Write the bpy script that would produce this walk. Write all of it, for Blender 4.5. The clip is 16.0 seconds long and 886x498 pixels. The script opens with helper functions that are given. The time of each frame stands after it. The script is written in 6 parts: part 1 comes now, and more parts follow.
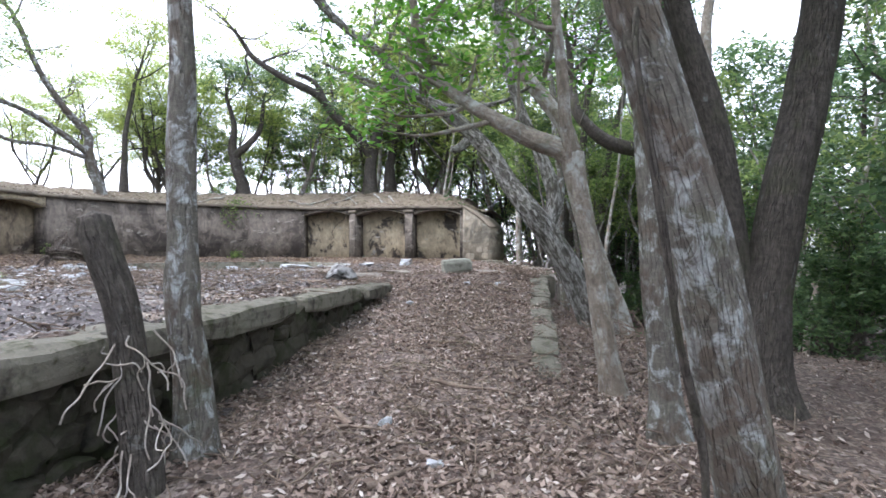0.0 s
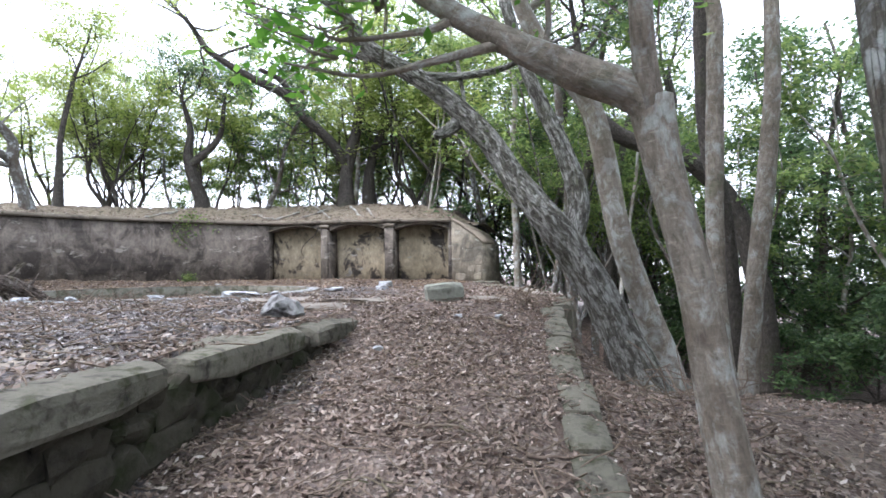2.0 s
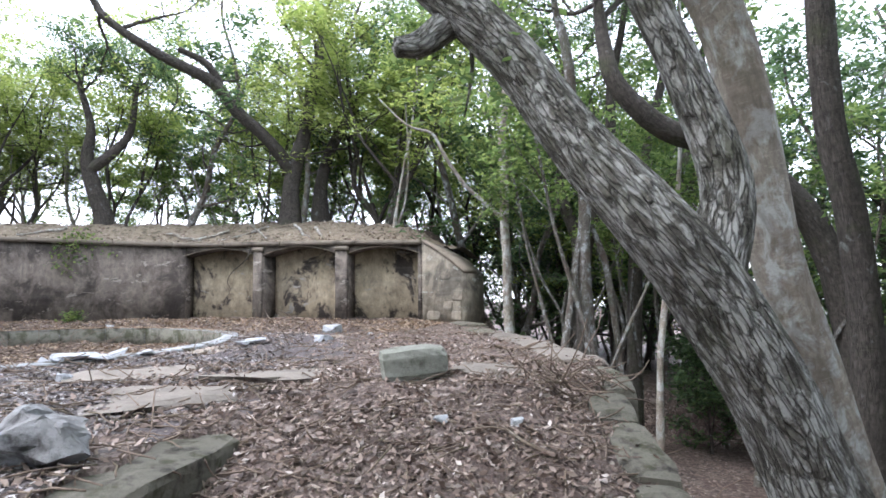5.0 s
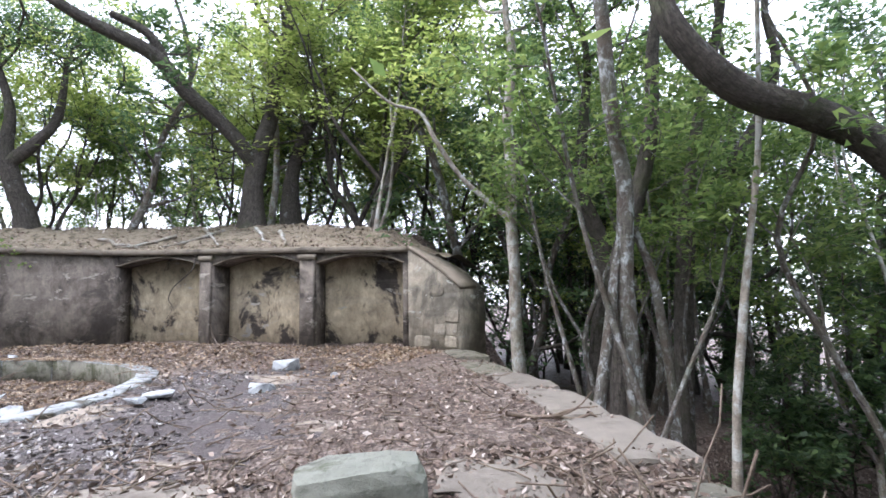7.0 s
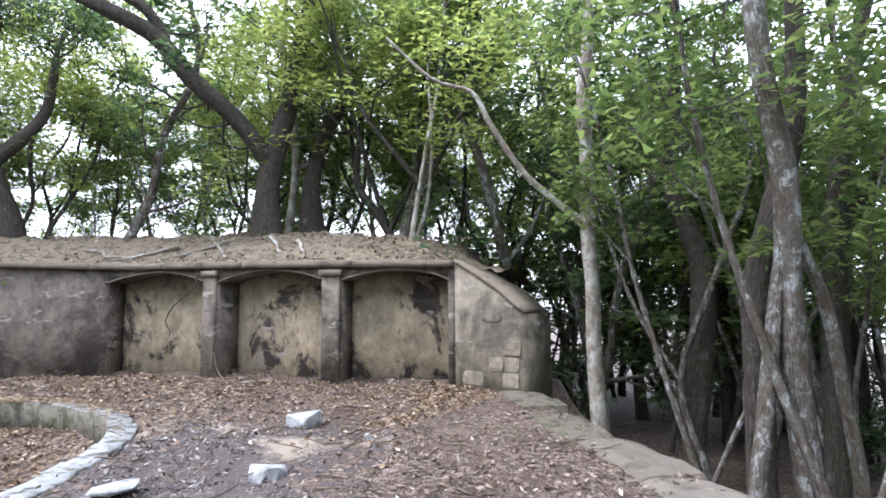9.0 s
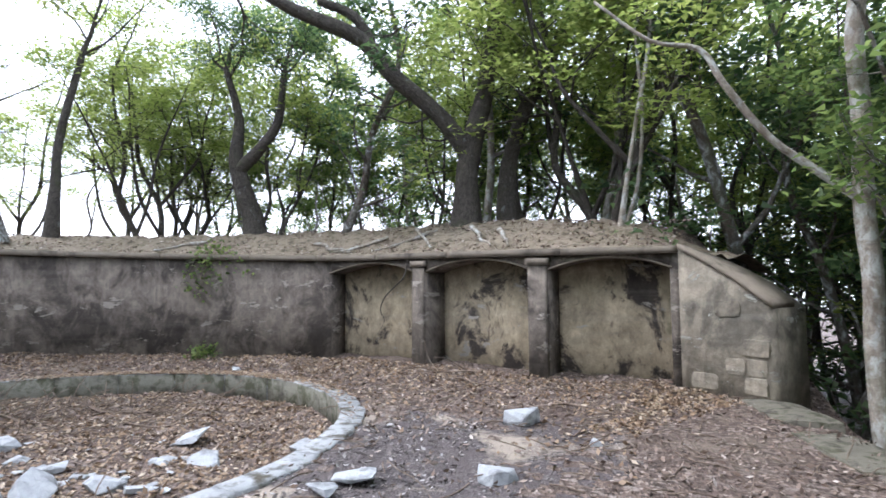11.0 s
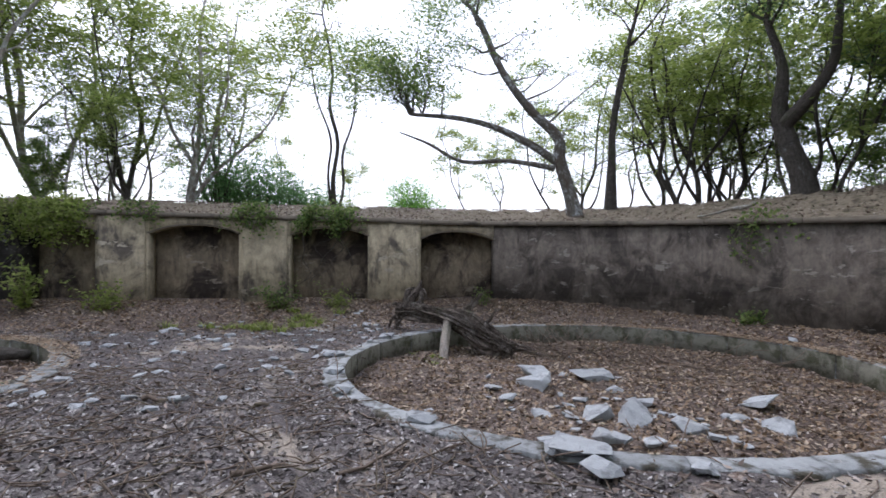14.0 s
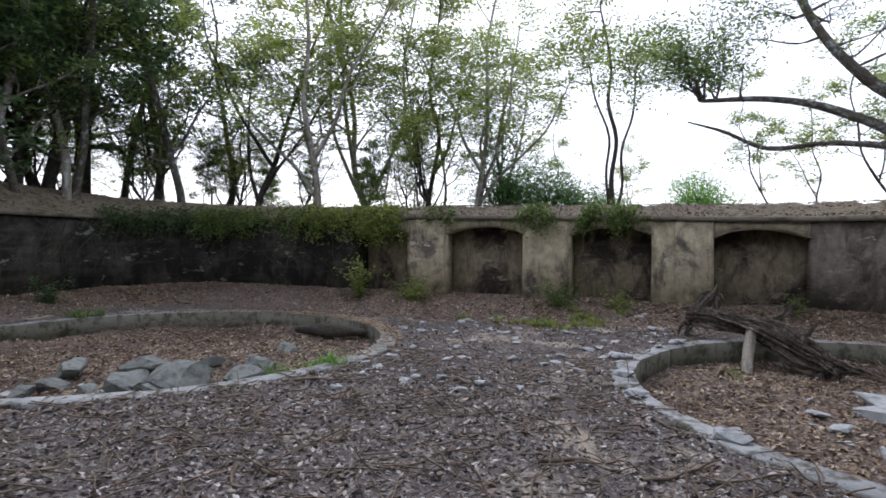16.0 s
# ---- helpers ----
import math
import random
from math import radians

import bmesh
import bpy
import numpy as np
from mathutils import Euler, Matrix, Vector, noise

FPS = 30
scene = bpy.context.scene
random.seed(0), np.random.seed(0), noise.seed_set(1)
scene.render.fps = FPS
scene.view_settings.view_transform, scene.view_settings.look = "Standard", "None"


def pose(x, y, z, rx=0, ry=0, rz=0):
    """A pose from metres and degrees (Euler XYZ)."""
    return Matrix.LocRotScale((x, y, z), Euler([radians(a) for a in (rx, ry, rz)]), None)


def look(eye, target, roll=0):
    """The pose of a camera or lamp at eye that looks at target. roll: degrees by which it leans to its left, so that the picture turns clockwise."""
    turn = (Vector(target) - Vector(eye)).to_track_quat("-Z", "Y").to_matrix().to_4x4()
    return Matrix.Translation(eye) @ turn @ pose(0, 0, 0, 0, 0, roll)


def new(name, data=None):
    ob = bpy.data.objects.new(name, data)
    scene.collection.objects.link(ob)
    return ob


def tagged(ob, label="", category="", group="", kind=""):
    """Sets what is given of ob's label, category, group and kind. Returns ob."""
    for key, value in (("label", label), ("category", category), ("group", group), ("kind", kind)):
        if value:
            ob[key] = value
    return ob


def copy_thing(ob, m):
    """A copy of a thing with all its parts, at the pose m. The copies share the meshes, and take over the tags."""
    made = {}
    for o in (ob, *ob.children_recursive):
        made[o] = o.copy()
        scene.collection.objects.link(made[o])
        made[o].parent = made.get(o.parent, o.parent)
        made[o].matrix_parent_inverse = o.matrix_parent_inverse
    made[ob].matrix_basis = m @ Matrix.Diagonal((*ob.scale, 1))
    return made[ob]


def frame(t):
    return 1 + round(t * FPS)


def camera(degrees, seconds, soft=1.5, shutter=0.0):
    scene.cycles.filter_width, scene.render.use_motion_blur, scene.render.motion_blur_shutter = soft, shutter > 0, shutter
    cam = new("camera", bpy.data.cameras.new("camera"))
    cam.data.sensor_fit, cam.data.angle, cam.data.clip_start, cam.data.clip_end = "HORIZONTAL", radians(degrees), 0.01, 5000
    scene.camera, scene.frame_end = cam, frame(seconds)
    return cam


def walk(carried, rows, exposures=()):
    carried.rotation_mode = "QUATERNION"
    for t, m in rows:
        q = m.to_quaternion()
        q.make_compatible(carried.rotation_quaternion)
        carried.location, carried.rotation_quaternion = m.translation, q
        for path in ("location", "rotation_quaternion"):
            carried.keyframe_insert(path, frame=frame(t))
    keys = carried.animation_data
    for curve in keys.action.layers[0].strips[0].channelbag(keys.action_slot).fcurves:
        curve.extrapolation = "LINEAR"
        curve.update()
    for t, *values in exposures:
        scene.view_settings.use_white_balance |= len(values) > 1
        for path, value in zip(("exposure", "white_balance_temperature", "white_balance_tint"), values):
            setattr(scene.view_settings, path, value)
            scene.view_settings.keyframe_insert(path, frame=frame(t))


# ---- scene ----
cam = camera(78.4, 16.0, soft=1.6, shutter=0.12)
METRES, EYE, TILT, LEAN, TURN = 13.0, 0.49, 0.0, 0.0, 0.0
EXPOSURES = [(0.0, 2.14, 5850, 16), (4.7, 2.15, 5850, 16), (8.2, 2.2, 5850, 18), (10.5, 2.1, 5800, 15), (12.0, 1.36, 5900, 17), (13.5, 1.02, 5900, 18), (16.0, 0.74, 6050, 18)]
ROWS = [
    (0.0, 0.0, 0.0, 0.0, 0.0, 0.0, -0.0),
    (0.5, 0.0039, 0.0491, 0.0025, 0.11, -0.53, 0.51),
    (1.0, 0.0016, 0.1012, 0.0055, -0.05, 0.13, -0.07),
    (1.5, 0.0042, 0.1544, 0.0102, -0.75, 0.7, 0.36),
    (2.0, 0.0082, 0.2084, 0.0058, -1.12, 1.78, 0.65),
    (2.5, 0.0133, 0.2615, 0.0109, -1.93, 2.13, 0.38),
    (3.0, 0.0148, 0.3093, 0.0144, -2.42, 2.84, 0.46),
    (3.5, 0.009, 0.3542, 0.0171, -3.4, 2.97, -0.07),
    (4.0, 0.0107, 0.4061, 0.0224, -4.04, 3.17, 0.43),
    (4.5, 0.0101, 0.4559, 0.0247, -4.36, 3.92, 0.53),
    (7.0, 0.038, 0.7061, 0.05, -4.85, 4.67, 0.69),
    (7.5, 0.0376, 0.7592, 0.0582, -4.71, 4.7, 0.67),
    (8.0, 0.0297, 0.8024, 0.0639, -4.48, 5.34, 0.55),
    (10.5, -0.0169, 0.9048, 0.0787, 8.78, 5.26, 0.44),
    (11.0, -0.0221, 0.8987, 0.076, 16.48, 4.19, 0.27),
    (11.5, -0.0263, 0.8901, 0.0765, 25.37, 2.87, 0.11),
    (12.0, -0.0291, 0.8817, 0.0775, 34.29, 1.84, 0.06),
    (12.5, -0.0313, 0.8749, 0.0786, 43.15, 1.2, 0.05),
    (13.0, -0.0327, 0.8687, 0.0791, 51.61, 0.77, -0.02),
    (13.5, -0.033, 0.8615, 0.0805, 59.6, 0.39, -0.13),
    (14.0, -0.0331, 0.8557, 0.08, 67.55, 0.26, -0.21),
    (14.5, -0.034, 0.8505, 0.0795, 75.22, 0.19, -0.25),
    (15.0, -0.0345, 0.8465, 0.0792, 82.35, 0.14, -0.3),
    (15.5, -0.0332, 0.8424, 0.0797, 89.24, 0.11, -0.38),
    (16.0, -0.0309, 0.8381, 0.0804, 95.55, 0.03, -0.47),
]
walk(cam, [(t, pose(0, 0, EYE, TILT, LEAN, TURN) @ pose(METRES * x, METRES * y, METRES * z, 90 + pitch, roll, yaw)) for t, x, y, z, yaw, pitch, roll in ROWS], EXPOSURES)

# ---- world, sun, exposure ----
world = bpy.data.worlds.new("world")
scene.world = world
world.use_nodes = True
wn = world.node_tree
sky = wn.nodes.new("ShaderNodeTexSky")
sky.sky_type, sky.sun_disc = "NISHITA", False
sky.sun_elevation, sky.sun_rotation = radians(55), radians(250)
sky.air_density, sky.dust_density, sky.ozone_density = 1.0, 3.0, 1.0
wn.nodes["Background"].inputs["Strength"].default_value = 0.15
veil = wn.nodes.new("ShaderNodeMix")      # thin even cloud in front of the blue
veil.data_type = "RGBA"
veil.inputs[0].default_value = 0.6
veil.inputs[7].default_value = (7.4, 7.5, 7.4, 1)
wn.links.new(sky.outputs[0], veil.inputs[6])
wn.links.new(veil.outputs[2], wn.nodes["Background"].inputs["Color"])
sun = new("sun", bpy.data.lights.new("sun", "SUN"))
sun.data.energy, sun.data.angle, sun.data.color = 0.6, radians(30), (1.0, 0.98, 0.95)
# towards the sun: azimuth 250 degrees from north over east, 55 degrees up
SUN_DIR = Vector((math.sin(radians(250)) * math.cos(radians(55)), math.cos(radians(250)) * math.cos(radians(55)), math.sin(radians(55))))
sun.matrix_world = look(SUN_DIR * 60, (0, 0, 0))


# ---- materials ----
class Mat:
    """A small node-material builder."""

    def __init__(self, name, rough=0.8, spec=0.3):
        self.m = bpy.data.materials.new(name)
        self.m.use_nodes = True
        self.t = self.m.node_tree
        self.b = self.t.nodes["Principled BSDF"]
        self.b.inputs["Roughness"].default_value = rough
        self.b.inputs["Specular IOR Level"].default_value = spec
        self.geo = None

    def node(self, kind, **kw):
        n = self.t.nodes.new("ShaderNode" + kind)
        for k, v in kw.items():
            if k in n.inputs:
                n.inputs[k].default_value = v
        return n

    def link(self, a, b):
        self.t.links.new(a, b)

    def coords(self, scale=(1, 1, 1), local=False):
        if local:
            at = self.node("Attribute")
            at.attribute_name = "along"
            src = at.outputs["Vector"]
        else:
            src = self.node("NewGeometry").outputs["Position"]
        mp = self.node("Mapping")
        mp.inputs["Scale"].default_value = scale
        self.link(src, mp.inputs["Vector"])
        return mp.outputs[0]

    def noise(self, scale, detail=4, rough=0.55, stretch=(1, 1, 1), distort=0.0, local=False):
        n = self.node("TexNoise", Scale=scale, Detail=detail, Roughness=rough, Distortion=distort)
        self.link(self.coords(stretch, local), n.inputs["Vector"])
        return n.outputs["Fac"]

    def voronoi(self, scale, out="Color", stretch=(1, 1, 1), feature="F1"):
        n = self.node("TexVoronoi", Scale=scale)
        n.feature = feature
        self.link(self.coords(stretch), n.inputs["Vector"])
        return n.outputs[out]

    def ramp(self, fac, stops):
        r = self.node("ValToRGB")
        els = r.color_ramp.elements
        while len(els) < len(stops):
            els.new(0.5)
        for e, (p, c) in zip(els, stops):
            e.position, e.color = p, (*c, 1) if len(c) == 3 else c
        self.link(fac, r.inputs[0])
        return r.outputs[0]

    def mix(self, fac, a, b, mode="MIX"):
        n = self.node("Mix")
        n.data_type, n.blend_type = "RGBA", mode
        for sock, v in ((n.inputs[0], fac), (n.inputs[6], a), (n.inputs[7], b)):
            if isinstance(v, (int, float)):
                sock.default_value = v
            elif isinstance(v, tuple):
                sock.default_value = (*v, 1)
            else:
                self.link(v, sock)
        return n.outputs[2]

    def island(self):
        return self.node("NewGeometry").outputs["Random Per Island"]

    def objrand(self):
        return self.node("ObjectInfo").outputs["Random"]

    def colour(self, c):
        if isinstance(c, tuple):
            self.b.inputs["Base Color"].default_value = (*c, 1)
        else:
            self.link(c, self.b.inputs["Base Color"])
        return self

    def bump(self, *pairs):
        last = None
        for fac, dist in pairs:
            n = self.node("Bump", Strength=1.0, Distance=dist)
            self.link(fac, n.inputs["Height"])
            if last:
                self.link(last, n.inputs["Normal"])
            last = n.outputs[0]
        self.link(last, self.b.inputs["Normal"])
        return self


BW = lambda a, b: [(a, (0, 0, 0)), (b, (1, 1, 1))]


def litter_material():
    """Leaf litter over dark soil."""
    m = Mat("leaf_litter", 0.75, 0.3)
    leaf = m.ramp(m.voronoi(34, stretch=(1, 0.6, 1)), [(0.0, (0.035, 0.027, 0.024)), (0.35, (0.095, 0.07, 0.058)), (0.7, (0.18, 0.135, 0.11)), (0.97, (0.38, 0.33, 0.29))])
    leaf2 = m.ramp(m.voronoi(21, stretch=(0.7, 1.2, 1)), [(0.0, (0.03, 0.024, 0.021)), (0.55, (0.12, 0.09, 0.075)), (1.0, (0.32, 0.275, 0.245))])
    both = m.mix(m.ramp(m.noise(6, 2), BW(0.45, 0.55)), leaf, leaf2)
    soil = m.mix(m.ramp(m.noise(0.9, 5), BW(0.42, 0.62)), both, m.mix(0.45, both, (0.05, 0.032, 0.026)))
    pale = m.mix(m.ramp(m.noise(0.45, 6, 0.65), BW(0.56, 0.68)), soil, m.mix(0.35, soil, (0.30, 0.25, 0.20)))
    m.colour(pale)
    return m.bump((m.voronoi(34, "Distance", (1, 0.6, 1)), 0.02), (m.noise(90, 3), 0.006)).m


def grit_material():
    """Bare trodden ground: grey chips and crumbled leaf."""
    m = Mat("trodden_grit", 0.8, 0.3)
    chip = m.ramp(m.voronoi(52, stretch=(1, 0.7, 1)), [(0.0, (0.025, 0.021, 0.022)), (0.45, (0.075, 0.064, 0.064)), (0.8, (0.155, 0.138, 0.135)), (1.0, (0.36, 0.345, 0.345))])
    fine = m.mix(m.noise(120, 3), (0.045, 0.037, 0.037), (0.14, 0.12, 0.118))
    a = m.mix(m.ramp(m.noise(3, 5, 0.65), BW(0.42, 0.6)), chip, fine)
    bare = m.ramp(m.noise(0.55, 7, 0.68), BW(0.55, 0.62))
    m.colour(m.mix(bare, a, m.mix(0.75, a, (0.40, 0.345, 0.28))))
    return m.bump((m.voronoi(52, "Distance", (1, 0.7, 1)), 0.012), (m.noise(110, 3), 0.005)).m


def leaf_material(name, stops, translucent=0.45, rough=0.5):
    m = Mat(name, rough, 0.35)
    c = m.ramp(m.island(), stops)
    m.colour(c)
    tr = m.node("BsdfTranslucent")
    m.link(c, tr.inputs["Color"])
    ms = m.node("MixShader")
    ms.inputs[0].default_value = translucent
    m.link(m.b.outputs[0], ms.inputs[1])
    m.link(tr.outputs[0], ms.inputs[2])
    m.link(ms.outputs[0], m.t.nodes["Material Output"].inputs["Surface"])
    return m.m


def plaster_material(name, base, dark, pale, amount, soft=0.12, run=0.55):
    """Old lime plaster: stained, streaked, flaked to a paler coat here and there."""
    m = Mat(name, 0.92, 0.15)
    fine = m.mix(m.ramp(m.noise(5, 9, 0.72, (1, 1, 0.7), 0.3), BW(0.3, 0.7)), tuple(v * 0.62 for v in base), tuple(min(1, v * 1.3) for v in base))
    stain = m.ramp(m.noise(1.25, 8, 0.68, (1, 1, 0.8), 0.5), BW(amount, amount + soft))
    a = m.mix(stain, fine, m.mix(m.noise(9, 5), dark, tuple(v * 1.9 for v in dark)))
    streak = m.ramp(m.noise(3.0, 5, 0.6, (2.6, 2.6, 0.35)), BW(0.55, 0.75))
    b = m.mix(streak, a, m.mix(run, a, dark))
    flake = m.ramp(m.noise(2.6, 9, 0.68, (0.6, 0.6, 1.5), 0.25), BW(0.60, 0.625))
    course = m.ramp(m.noise(1.0, 3, 0.5, (0.5, 0.5, 5.0), 0.0), BW(0.54, 0.60))
    b = m.mix(course, b, m.mix(0.09, b, pale))
    grime = m.mix(m.ramp(m.noise(3.4, 12, 0.78, (1, 1, 0.8), 0.3), BW(0.36, 0.64)), (0.42, 0.42, 0.43), (1.0, 0.98, 0.95))
    c = m.mix(0.8, b, grime, "MULTIPLY")
    pit = m.ramp(m.noise(38, 5, 0.7), BW(0.58, 0.72))
    c = m.mix(pit, c, m.mix(0.5, c, dark))
    c = m.mix(flake, c, m.mix(m.noise(14, 6, 0.7), tuple(v * 1.05 for v in pale), tuple(v * 0.45 for v in pale)))
    moss = m.ramp(m.noise(2.2, 5, 0.6), BW(0.66, 0.8))
    m.colour(m.mix(moss, c, m.mix(0.5, c, (0.10, 0.12, 0.06))))
    return m.bump((flake, 0.006), (m.noise(5, 6, 0.6), 0.03), (m.noise(60, 4), 0.004)).m


def stone_material(name, base, dark, moss, moss_amount, scale=1.0):
    m = Mat(name, 0.85, 0.25)
    a = m.mix(m.noise(5 * scale, 7, 0.65), tuple(v * 0.65 for v in base), tuple(min(1, v * 1.25) for v in base))
    a = m.mix(m.ramp(m.noise(2.3 * scale, 6, 0.6), BW(0.52, 0.7)), a, dark)
    a = m.mix(m.ramp(m.noise(1.7 * scale, 6, 0.65), BW(1 - moss_amount, 1.12 - moss_amount)), a, m.mix(m.noise(40, 3), moss, tuple(v * 0.6 for v in moss)))
    speck = m.ramp(m.noise(70 * scale, 2), BW(0.6, 0.75))
    a = m.mix(speck, a, m.mix(0.4, a, dark))
    tone = m.mix(0.5, a, m.mix(m.objrand(), (0.5, 0.5, 0.5), (1.0, 1.0, 1.0)), "MULTIPLY")
    m.colour(tone)
    return m.bump((m.noise(9 * scale, 6, 0.65), 0.02), (m.noise(55 * scale, 4), 0.005)).m


def bark_material(name, base, dark, lichen, amount, furrow, plates=0.0, tall=0.07, blotch=0.0, crust=5.5):
    """Bark with furrows along the limb, cross bands and pale patches of lichen; plates: depth of coarse cracked plates."""
    m = Mat(name, 0.9, 0.2)
    grain = m.noise(26, 6, 0.7, (1, 1, 0.38), 0.4, True)
    a = m.mix(m.ramp(grain, BW(0.32, 0.68)), dark, base)
    band = m.ramp(m.noise(9, 5, 0.65, (0.5, 0.5, 1.4), 0.2, True), BW(0.5, 0.68))
    a = m.mix(band, a, m.mix(0.5, a, dark))
    pore = m.ramp(m.noise(30, 4, 0.7, (0.45, 0.45, 2.2), 0.2, True), BW(0.56, 0.7))
    a = m.mix(pore, a, m.mix(0.45, a, tuple(min(1, v * 1.5) for v in base)))
    ring = m.ramp(m.noise(7, 5, 0.7, (0.25, 0.25, 2.4), 0.3, True), BW(0.55, 0.72))
    a = m.mix(ring, a, m.mix(0.4, a, dark))
    patch = m.ramp(m.noise(crust, 7, 0.72, (1, 1, 0.4 if crust > 10 else 0.75), 0.5, True), BW(amount, amount + 0.10))
    a = m.mix(patch, a, m.mix(m.noise(45, 4, 0.6, (1, 1, 1), 0.0, True), lichen, tuple(v * 0.55 for v in lichen)))
    moss = m.ramp(m.noise(2.1, 5, 0.6), BW(0.55, 0.72))
    a = m.mix(moss, a, m.mix(0.5, a, (0.075, 0.09, 0.04)))
    if blotch:      # large brown patches where the outer bark has gone
        big = m.ramp(m.noise(2.6, 5, 0.6, (1.3, 1.3, 0.8), 0.6, True), BW(0.5, 0.56))
        a = m.mix(big, a, m.mix(blotch, a, m.mix(grain, tuple(v * 0.6 for v in dark), (0.15, 0.105, 0.075))))
    bumps = [(m.noise(9, 5, 0.6, (1, 1, 0.5), 0.2, True), 0.025), (grain, furrow), (m.noise(80, 4, 0.6, (1, 1, 0.5), 0.0, True), 0.004)]
    if plates:
        v = m.node("TexVoronoi", Scale=34.0)
        v.feature = "DISTANCE_TO_EDGE"
        warp = m.node("VectorMath")
        warp.operation = "ADD"
        wob = m.node("TexNoise", Scale=9.0, Detail=3.0)
        src = m.coords((1, 1, tall), True)
        m.link(src, wob.inputs["Vector"])
        sc = m.node("VectorMath")
        sc.operation = "SCALE"
        sc.inputs["Scale"].default_value = 0.11
        m.link(wob.outputs["Color"], sc.inputs[0])
        m.link(src, warp.inputs[0])
        m.link(sc.outputs[0], warp.inputs[1])
        m.link(warp.outputs[0], v.inputs["Vector"])
        crack = m.ramp(v.outputs["Distance"], BW(0.0, 0.14 if plates > 0.012 else 0.09))
        a = m.mix(crack, m.mix(min(0.65, plates * 28), a, dark), a)
        bumps.insert(0, (crack, plates))
    m.colour(a)
    return m.bump(*bumps).m


M_LITTER = litter_material()
M_GRIT = grit_material()
M_CHIP = leaf_material("grey_chip", [(0.0, (0.05, 0.042, 0.04)), (0.5, (0.13, 0.112, 0.105)), (0.85, (0.26, 0.24, 0.23)), (1.0, (0.46, 0.45, 0.45))], 0.05, 0.38)
M_DRYLEAF = leaf_material("dry_leaf", [(0.0, (0.06, 0.044, 0.035)), (0.35, (0.155, 0.113, 0.09)), (0.65, (0.24, 0.182, 0.148)), (0.9, (0.34, 0.28, 0.235)), (1.0, (0.50, 0.45, 0.41))], 0.1, 0.5)
M_DRYLEAF_WARM = leaf_material("dry_leaf_warm", [(0.0, (0.09, 0.057, 0.036)), (0.4, (0.225, 0.15, 0.09)), (0.75, (0.33, 0.25, 0.17)), (1.0, (0.48, 0.41, 0.32))], 0.12, 0.55)
M_LEAF_MID = leaf_material("leaf_mid_green", [(0.0, (0.075, 0.125, 0.045)), (0.5, (0.165, 0.245, 0.075)), (1.0, (0.28, 0.35, 0.115))], 0.7, 0.42)
M_LEAF_DARK = leaf_material("leaf_dark_green", [(0.0, (0.045, 0.085, 0.042)), (0.6, (0.10, 0.17, 0.07)), (1.0, (0.17, 0.245, 0.10))], 0.6, 0.38)
M_LEAF_LIGHT = leaf_material("leaf_light_green", [(0.0, (0.14, 0.19, 0.05)), (0.5, (0.27, 0.345, 0.09)), (1.0, (0.40, 0.45, 0.15))], 0.74, 0.5)
M_LEAF_BRIGHT = leaf_material("leaf_bright_green", [(0.0, (0.068, 0.189, 0.027)), (0.5, (0.135, 0.324, 0.041)), (1.0, (0.230, 0.432, 0.081))], 0.55, 0.4)
M_NEEDLE = leaf_material("pine_needle", [(0.0, (0.065, 0.17, 0.055)), (1.0, (0.17, 0.32, 0.10))], 0.5, 0.5)
M_PLASTER = plaster_material("weathered_plaster", (0.20, 0.175, 0.148), (0.048, 0.042, 0.037), (0.32, 0.29, 0.25), 0.43)
M_PLASTER_W = plaster_material("weathered_plaster_west", (0.46, 0.40, 0.28), (0.085, 0.075, 0.062), (0.48, 0.43, 0.33), 0.52)
# south-western end: black stains, and the canopy's shade put into the base colour
M_PLASTER_S = plaster_material("stained_shaded_plaster", (0.08, 0.073, 0.062), (0.02, 0.0185, 0.017), (0.25, 0.245, 0.22), 0.42, 0.12)
M_PLASTER_D = plaster_material("darkened_plaster", (0.205, 0.178, 0.15), (0.052, 0.045, 0.039), (0.32, 0.29, 0.25), 0.45)
M_NICHE = plaster_material("niche_plaster", (0.52, 0.44, 0.31), (0.060, 0.052, 0.046), (0.50, 0.47, 0.41), 0.52, 0.06, 0.25)
M_NICHE_STAINED = plaster_material("niche_plaster_stained", (0.42, 0.37, 0.285), (0.045, 0.04, 0.036), (0.48, 0.45, 0.39), 0.485, 0.10, 0.35)
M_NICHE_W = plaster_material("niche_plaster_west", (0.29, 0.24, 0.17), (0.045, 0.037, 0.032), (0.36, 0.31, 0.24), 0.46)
M_WING = plaster_material("wing_plaster", (0.30, 0.27, 0.215), (0.095, 0.088, 0.072), (0.42, 0.42, 0.37), 0.49)
M_COPING = stone_material("coping_concrete", (0.22, 0.19, 0.15), (0.07, 0.06, 0.05), (0.10, 0.11, 0.05), 0.30)
M_RING = stone_material("ring_concrete", (0.38, 0.40, 0.41), (0.10, 0.098, 0.088), (0.115, 0.105, 0.08), 0.5, 2.6)
# kerb's inner face: brown-green moss, with the shade of that side painted in
M_RING_INNER = stone_material("mossy_shaded_concrete", (0.24, 0.235, 0.19), (0.08, 0.072, 0.058), (0.115, 0.12, 0.075), 0.5, 2.6)
M_CAP = stone_material("mossy_capstone", (0.185, 0.175, 0.14), (0.04, 0.036, 0.03), (0.085, 0.09, 0.05), 0.47, 3.2)
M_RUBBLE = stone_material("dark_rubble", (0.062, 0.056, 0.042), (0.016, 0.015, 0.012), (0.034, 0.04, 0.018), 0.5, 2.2)
